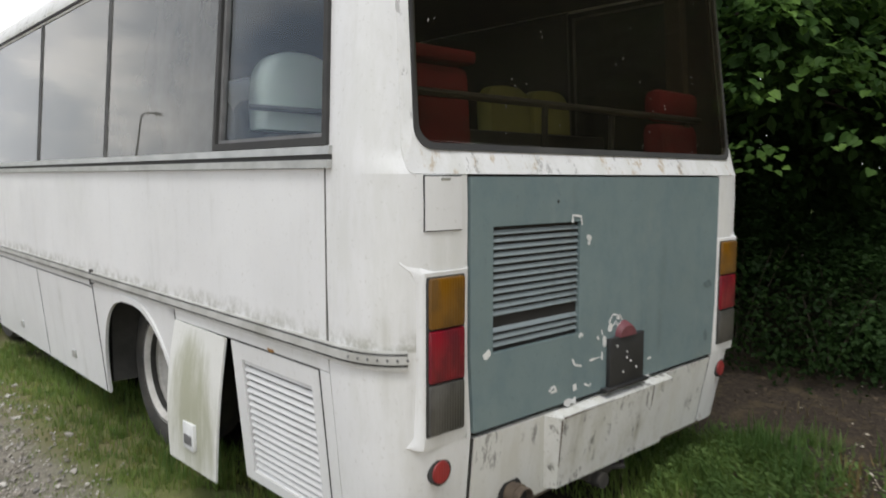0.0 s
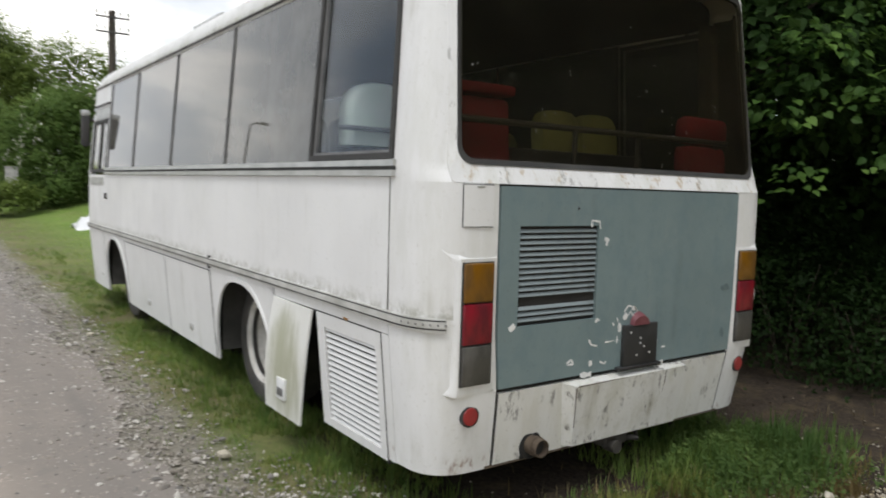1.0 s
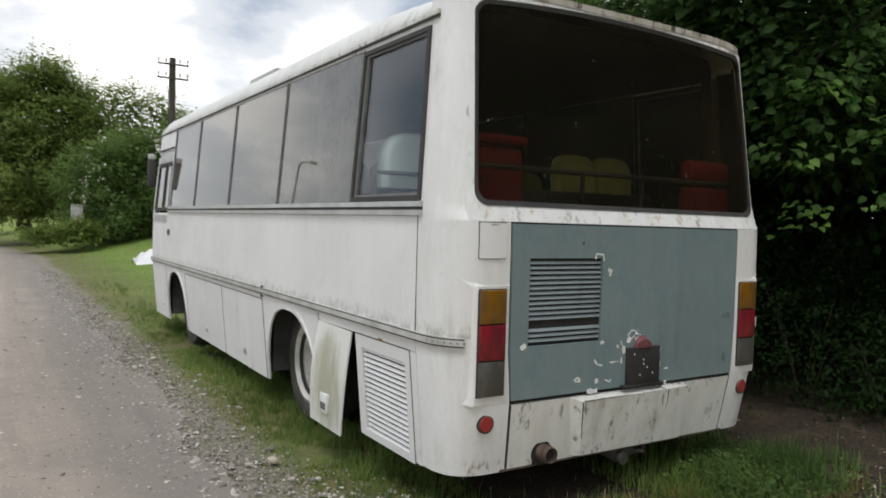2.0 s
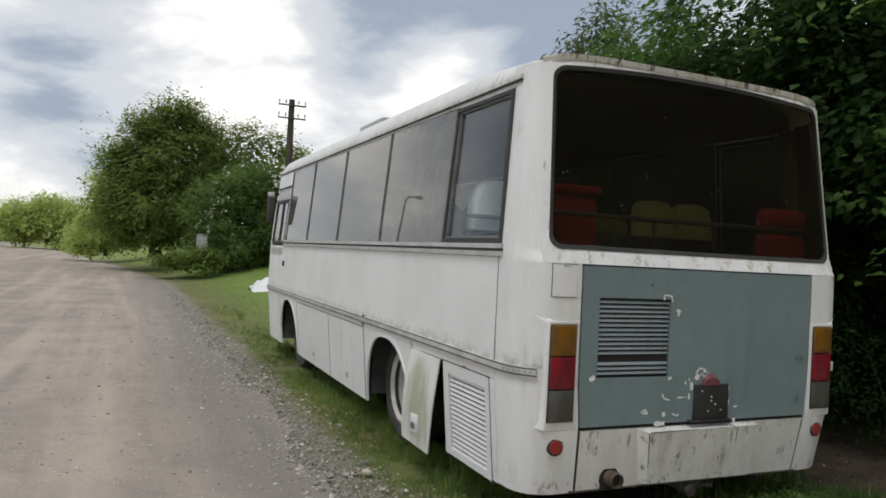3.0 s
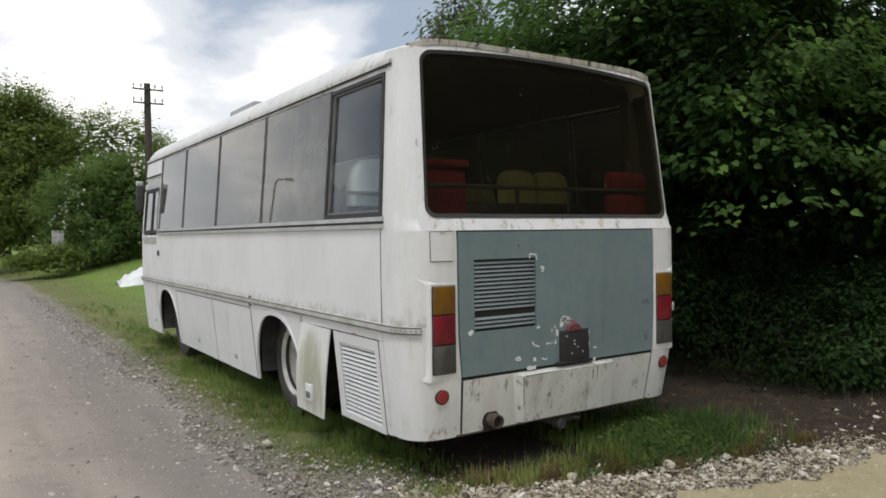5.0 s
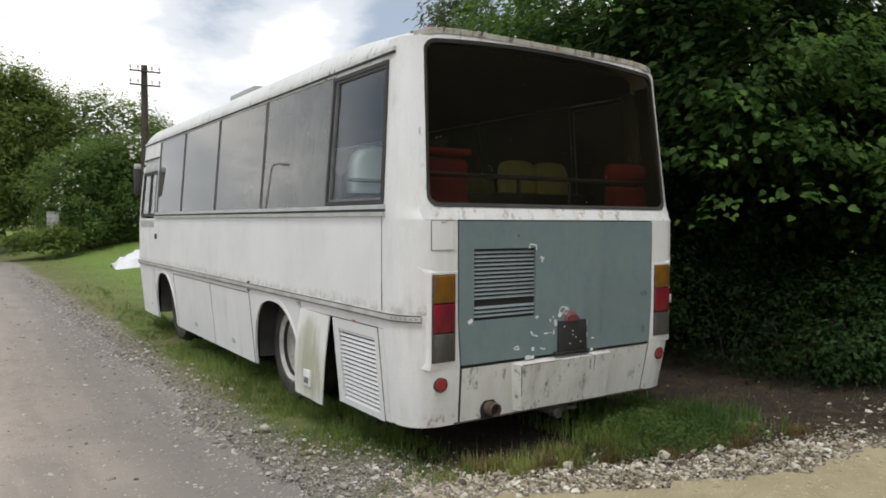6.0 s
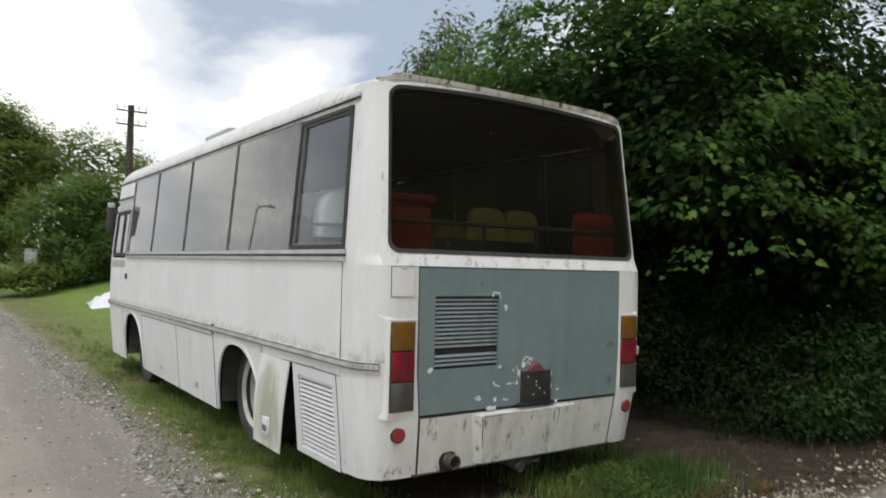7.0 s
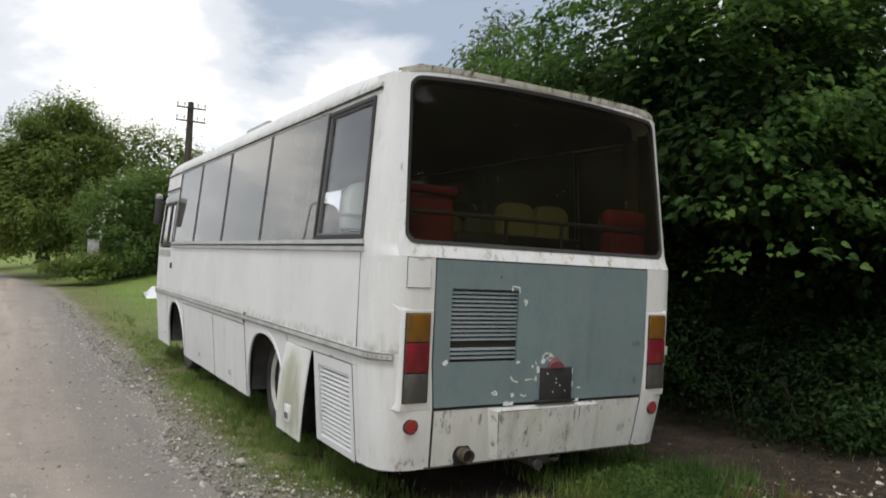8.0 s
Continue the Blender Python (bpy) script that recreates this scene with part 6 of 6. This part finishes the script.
centres, outward = centres[keep], outward[keep] / np.linalg.norm(outward[keep], axis=1, keepdims=True)
centres = np.vstack([centres, [(2.75, 0.50, 2.72), (3.15, 0.25, 2.45), (4.35, -0.25, 2.0), (4.75, -0.35, 1.75), (3.6, 0.35, 3.2), (4.6, 0.1, 3.0)] + [(3.6, 2.4, 5.5), (3.2, 2.1, 4.8), (3.9, 1.7, 6.0), (2.9, 1.5, 4.2), (3.5, 0.9, 4.35), (4.2, 0.4, 4.3), (2.7, 2.2, 4.4), (3.9, 0.9, 5.0), (5.0, -0.2, 3.3), (4.7, -0.5, 2.5)]])
outward = np.vstack([outward, [(-0.5, -0.8, 0.2)] * 6 + [(-0.4, -0.5, 0.8)] * 10])
each = 15
seat_of = np.repeat(np.arange(len(centres)), each)
spread = rng.normal(size=(len(seat_of), 3)) * (0.255, 0.255, 0.07)
pts = centres[seat_of] + spread
pts[:, 2] -= 0.45 * (spread[:, 0] ** 2 + spread[:, 1] ** 2) / 0.36
ways = outward[seat_of] * 0.8 + spread * (1.6, 1.6, 0.5) + (0, 0, 0.1)
keep = clear_of_bus(pts)
sprays("crown", pts[keep], ways[keep], 26, 0.34, 0.073, leaf_hazel, thicket, "crown of broad rounded leaves", (2.6, 0.1, 2.6), 280)
pts, ways = blob_points(CROWN, 1900, (0.62, 0.88), -0.12, 2.0, 0.8)
keep = clear_of_bus(pts)
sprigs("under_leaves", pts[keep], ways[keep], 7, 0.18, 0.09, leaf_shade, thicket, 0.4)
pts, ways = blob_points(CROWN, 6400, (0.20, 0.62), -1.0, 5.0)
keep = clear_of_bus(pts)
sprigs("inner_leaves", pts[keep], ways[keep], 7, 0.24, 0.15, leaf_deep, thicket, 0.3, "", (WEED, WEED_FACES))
# low shrubs in its shade
LOW = [(2.7, 1.8, 0.6, 1.0, 0.9, 0.85), (3.5, 1.1, 0.6, 0.8, 0.8, 0.85), (4.1, 0.4, 0.55, 0.9, 0.8, 0.85), (4.7, -0.15, 0.55, 1.0, 0.75, 0.8), (6.0, -0.5, 0.7, 1.3, 0.9, 1.0), (4.5, 2.4, 1.1, 2.4, 1.2, 1.2), (2.2, 3.4, 1.0, 0.8, 2.0, 1.1), (3.40, 0.30, 0.40, 0.62, 0.65, 0.55), (3.95, -0.05, 0.42, 0.80, 0.42, 0.55)]
for k, b in enumerate(LOW):
    shrub = thing("shrub", (b[0], b[1], 0), "low shrub under the tree, its small leaves darkened for shade" if k not in (3, 4, 8) else "mid-green bramble bush at the edge of the shade", "shrub", "shrubs under the tree")
    stems = bmesh.new()
    for a in steps(0.3, 5.5, 4):
        tip = (b[0] + 0.55 * b[3] * math.cos(a), b[1] + 0.55 * b[4] * math.sin(a), b[2] + 0.45 * b[5])
        add_tube(stems, [(b[0] + 0.06 * math.cos(a), b[1] + 0.06 * math.sin(a), -0.03), (b[0] + 0.2 * b[3] * math.cos(a), b[1] + 0.2 * b[4] * math.sin(a), 0.6 * b[2]), tip], [0.008, 0.006, 0.003], 5)
    part("stem", stems, bark, shrub)
    pts, ways = blob_points([b], int((900 if k in (3, 4, 8) else 620) * (b[3] * b[4] + b[4] * b[5] + b[3] * b[5]) / 1.6), (0.45, 1.12), -0.05, 4.0 + k, 1.7)
    keep = (pts[:, 2] > 0.04) & ~(pts[:, 0] < 1.42)
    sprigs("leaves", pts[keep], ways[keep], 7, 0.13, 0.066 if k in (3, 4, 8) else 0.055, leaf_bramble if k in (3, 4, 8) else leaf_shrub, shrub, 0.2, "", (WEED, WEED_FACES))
# wood behind the thicket
hedge = thing("woodland", (9, 9, 0), "dark wood behind the tree", "trees")
BEHIND = [(4.4, 5.2, 1.2, 2.6, 1.3, 1.5), (7.4, 4.0, 1.2, 2.8, 1.3, 1.5), (10.5, 2.8, 1.2, 2.8, 1.3, 1.6), (3.0, 6.5, 1.2, 1.3, 2.2, 1.4), (9.5, 4.5, 3.0, 2.6, 2.6, 3.2), (8.4, 6.6, 3.0, 2.4, 2.4, 3.0), (5.2, 9.0, 1.9, 2.2, 2.4, 1.9), (12, 1.5, 3.0, 2.6, 2.6, 3.2), (4.6, 7.0, 1.6, 2.0, 2.0, 1.8), (6.0, 4.6, 2.0, 2.2, 1.0, 1.4), (9.0, 3.6, 2.0, 2.2, 1.0, 1.4), (5.0, 3.4, 1.9, 1.8, 0.9, 1.1), (7.5, 2.6, 1.9, 1.8, 0.9, 1.1), (3.4, 4.0, 1.9, 1.2, 1.4, 1.1)]
part("trunk", limbs((8.0, 6.0, -0.05), (8.0, 6.0, 2.5), [b[:3] for b in BEHIND], 0.15, 14), bark, hedge)
pts, ways = blob_points(BEHIND, 10500, (0.6, 1.04), -0.7, 7.0, 0.7)
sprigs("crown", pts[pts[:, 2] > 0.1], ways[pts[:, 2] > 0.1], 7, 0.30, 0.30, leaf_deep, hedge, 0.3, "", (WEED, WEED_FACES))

NARROW = ((0, 0, 0), (-0.16, 0.40, 0.04), (0, 0.5, 0.0), (0.16, 0.40, 0.04), (0, 1.0, -0.10))
# slender ash behind the bus roof
ash = thing("ash_tree", (6.45, 10.3, 0), "slender tree with sparse grey-green leaflets", "tree")
ASH = [(5.75, 9.9, 5.5, 0.75, 0.8, 0.8), (6.45, 10.3, 6.5, 0.9, 0.9, 1.1), (6.95, 10.3, 5.4, 0.9, 0.9, 1.3)]
part("trunk", limbs((6.45, 10.3, 0.0), (6.45, 10.3, 5.4), [b[:3] for b in ASH], 0.09, 21), bark, ash)
pts, ways = blob_points(ASH, 620, (0.3, 1.12), -0.2, 3.0, 1.2)
sprigs("crown", pts, ways, 9, 0.24, 0.21, leaf_ash, ash, 0.3, "", (NARROW, WEED_FACES))


def tree(name, at, blobs, leaf, n, leaves, size, label, seed, r=0.25, gap=-0.35):
    ob = thing(name, at, label, "tree")
    heads = [b[:3] for b in blobs]
    top = (at[0], at[1], max(b[2] for b in blobs) * 0.6)
    part("trunk", limbs(at, top, heads, r, seed), bark, ob)
    # leafy clumps that stand out from a shaded core
    centres, outward = blob_points(blobs, max(24, n // 20), (0.84, 1.0), gap, float(seed), 0.6)
    each = np.repeat(np.arange(len(centres)), 17)
    girth = 0.10 * float(np.mean([b[3] + b[5] for b in blobs]))
    pts = centres[each] + rng.normal(size=(len(each), 3)) * (girth, girth, 0.6 * girth)
    ways = outward[each] + 0.3 * rng.normal(size=(len(each), 3)) * np.abs(outward[each])
    core, inward = blob_points(blobs, int(0.40 * n), (0.40, 0.88), -1.0, float(seed))
    deep = core[:, 2] > at[2] + 0.1
    sprigs("inner_leaves", core[deep], inward[deep], 7, size * 3.0, size * 2.1, leaf, ob, 0.25, "", (WEED, WEED_FACES))
    keep = pts[:, 2] > at[2] + 0.1
    sprigs("crown", pts[keep], ways[keep], leaves, size * 2.2, size, leaf, ob, 0.25, "", (WEED, WEED_FACES))
    return ob


tree("walnut_tree", (-1.8, 36.0, 0.7), [(-1.3, 36, 5.0, 2.9, 3.0, 3.3), (-2.7, 35.5, 4.3, 1.8, 2.0, 2.5), (0.4, 35.5, 5.0, 1.9, 2.0, 2.7), (-3.2, 35, 3.0, 1.1, 1.4, 1.5), (-2.0, 34.6, 3.1, 2.4, 2.0, 1.8), (0.3, 34.5, 3.1, 2.0, 2.0, 2.0), (-1.2, 36, 7.0, 1.7, 1.8, 1.5)], leaf_walnut, 7600, 15, 0.165, "large round olive-green tree", 31, 0.3, -0.8)
tree("tree", (3.4, 36.0, 0.8), [(2.4, 36, 5.2, 1.4, 1.6, 2.6), (4.0, 36, 5.0, 1.6, 1.6, 2.6), (5.3, 36, 4.5, 1.3, 1.4, 2.4), (7.5, 37, 3.6, 2.0, 2.0, 2.6), (10, 38, 3.4, 2.6, 2.0, 2.6)], leaf_walnut, 3000, 15, 0.16, "green tree behind the telegraph pole", 37, 0.2, -0.5)
elder = tree("elder_bush", (1.3, 29.0, 0.65), [(0.2, 29, 2.5, 1.0, 1.1, 1.9), (1.4, 29, 3.0, 1.5, 1.4, 2.3), (2.8, 29, 3.0, 1.4, 1.4, 2.3), (0.9, 28.4, 1.6, 1.3, 1.0, 1.2), (4.3, 29.5, 2.8, 1.5, 1.4, 2.2)], leaf_elder, 3400, 14, 0.13, "dark green bush dotted with cream blossom", 41, 0.14)
pts, ways = blob_points([(0.4, 28.9, 2.3, 1.0, 1.1, 1.5), (1.6, 28.8, 3.4, 1.45, 1.45, 1.5), (2.4, 28.8, 3.2, 1.2, 1.4, 1.6)], 700, (0.98, 1.06), 0.02, 6.0, 0.7)
keep = (pts[:, 1] < 28.9) & (pts[:, 2] > 1.2)
sprigs("blossom", pts[keep], ways[keep], 6, 0.12, 0.102, blossom, elder, 0.0, "flat cream blossom heads")
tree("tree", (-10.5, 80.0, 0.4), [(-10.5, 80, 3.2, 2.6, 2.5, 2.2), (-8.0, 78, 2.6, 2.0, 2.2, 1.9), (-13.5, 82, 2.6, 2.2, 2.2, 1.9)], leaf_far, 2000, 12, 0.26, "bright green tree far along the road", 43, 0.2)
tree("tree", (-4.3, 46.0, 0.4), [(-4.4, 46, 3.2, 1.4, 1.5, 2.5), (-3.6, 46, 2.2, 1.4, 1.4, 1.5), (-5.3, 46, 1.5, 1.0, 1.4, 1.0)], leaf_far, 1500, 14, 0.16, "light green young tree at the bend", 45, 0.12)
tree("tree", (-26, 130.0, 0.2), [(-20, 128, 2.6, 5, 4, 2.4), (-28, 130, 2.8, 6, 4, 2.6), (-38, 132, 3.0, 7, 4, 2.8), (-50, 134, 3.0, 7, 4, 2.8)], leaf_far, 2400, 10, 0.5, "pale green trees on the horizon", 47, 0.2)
# rough growth at the foot of the trees
tree("bramble_mound", (-1.0, 27.6, 0.5), [(-1.3, 27.6, 0.60, 0.9, 0.7, 0.34), (-0.35, 26.6, 0.62, 0.7, 0.6, 0.62)], leaf_walnut, 900, 10, 0.10, "rough green growth heaped before the bushes", 53, 0.05)
post = thing("gate_post", (-0.38, 27.3, 0.5), "short pale concrete post before the bushes", "post")
part("shaft", box((-0.60, 27.2, 0.45), (-0.20, 27.4, 1.82), 0.03), concrete, post)
part("cap", box((-0.61, 27.19, 1.82), (-0.19, 27.41, 1.86), 0.015), concrete, post)

# trees across the track, mirrored in the rear window
tree("tree", (12.0, -13.0, 0.0), [(5.5, -15, 4.5, 3.0, 2.6, 4.6), (9.5, -14, 5.0, 3.2, 2.6, 5.0), (13.5, -12.5, 5.0, 3.2, 2.6, 5.0), (17, -10, 5.0, 3.2, 2.8, 5.0), (20, -6.5, 5.0, 3.0, 3.0, 5.0), (22, -2.5, 5.0, 3.0, 3.0, 5.0)], leaf_shrub, 5600, 6, 0.80, "dark row of trees across the track", 61, 0.25, -1.0)

# ---- telegraph pole ----
pole = thing("telegraph_pole", (2.86, 27.0, 0.6), "dark wooden telegraph pole with two crossarms", "pole")
part("shaft", tube([(2.86, 27.0, 0.5), (2.86, 27.0, 4.0), (2.86, 27.0, 7.68)], [0.17, 0.15, 0.12], 12), pole_wood, pole)
for z in (7.42, 6.88):
    cross = part("crossarm", box((2.28, 26.83, z - 0.03), (3.44, 26.88, z + 0.03), 0.008), iron, pole)
    for x in (2.32, 2.60, 3.12, 3.40):
        part("insulator", tube([(x, 26.86, z + 0.02), (x, 26.86, z + 0.10), (x, 26.86, z + 0.12), (x, 26.86, z + 0.22)], [0.018, 0.018, 0.045, 0.035], 10), porcelain, cross, "white porcelain insulator")

# ---- street lamp across the road, seen mirrored in the side windows ----
lamp_post = thing("street_lamp", (-14.6, 39.6, 0.0), "tall grey street lamp with one bent arm", "street lamp")
part("post", tube([(-14.6, 39.6, -0.02), (-14.6, 39.6, 4.0), (-14.6, 39.6, 7.1)], [0.085, 0.07, 0.055], 12), lamp_grey, lamp_post)
part("arm", tube([(-14.6, 39.6, 7.05), (-14.68, 39.57, 7.26), (-14.95, 39.5, 7.38), (-15.3, 39.4, 7.42)], 0.05, 8), lamp_grey, lamp_post)
part("lantern", hull([(-15.35 + dx, 39.38 + dy, 7.42 + dz) for dx in (-0.25, 0.15) for dy in (-0.13, 0.13) for dz in (-0.08, 0.08)]), lamp_grey, lamp_post)

# ---- white sheet lying on the lawn ----
bm = bmesh.new()
grid = []
for i in range(29):
    row = []
    for j in range(21):
        u, v = i / 28, j / 20
        cx, cy = 0.46 + 3.0 * u, 19.4 + 1.2 * v
        h = 0.46 * (math.sin(math.pi * v) ** 0.6) * min(1.0, 0.25 + 3.2 * u) * (1 - 0.2 * u) + 0.10 * noise.noise((cx * 3, cy * 4, 0.5)) + 0.10 * noise.noise((cx * 7, cy * 3, 2.5))
        row.append(bm.verts.new((cx, cy, float(ground_height(np.array(cx), np.array(cy))) + max(0.0, h))))
    grid.append(row)
for i in range(28):
    for j in range(20):
        bm.faces.new((grid[i][j], grid[i + 1][j], grid[i + 1][j + 1], grid[i][j + 1]))
got = bmesh.ops.extrude_face_region(bm, geom=bm.faces[:])
bmesh.ops.translate(bm, vec=(0, 0, -0.02), verts=[v for v in got["geom"] if isinstance(v, bmesh.types.BMVert)])
sheet = part("plastic_sheet", bm, cover_white, None, "", 60)
tagged(sheet, "crumpled white plastic sheet heaped on the lawn", "sheet")
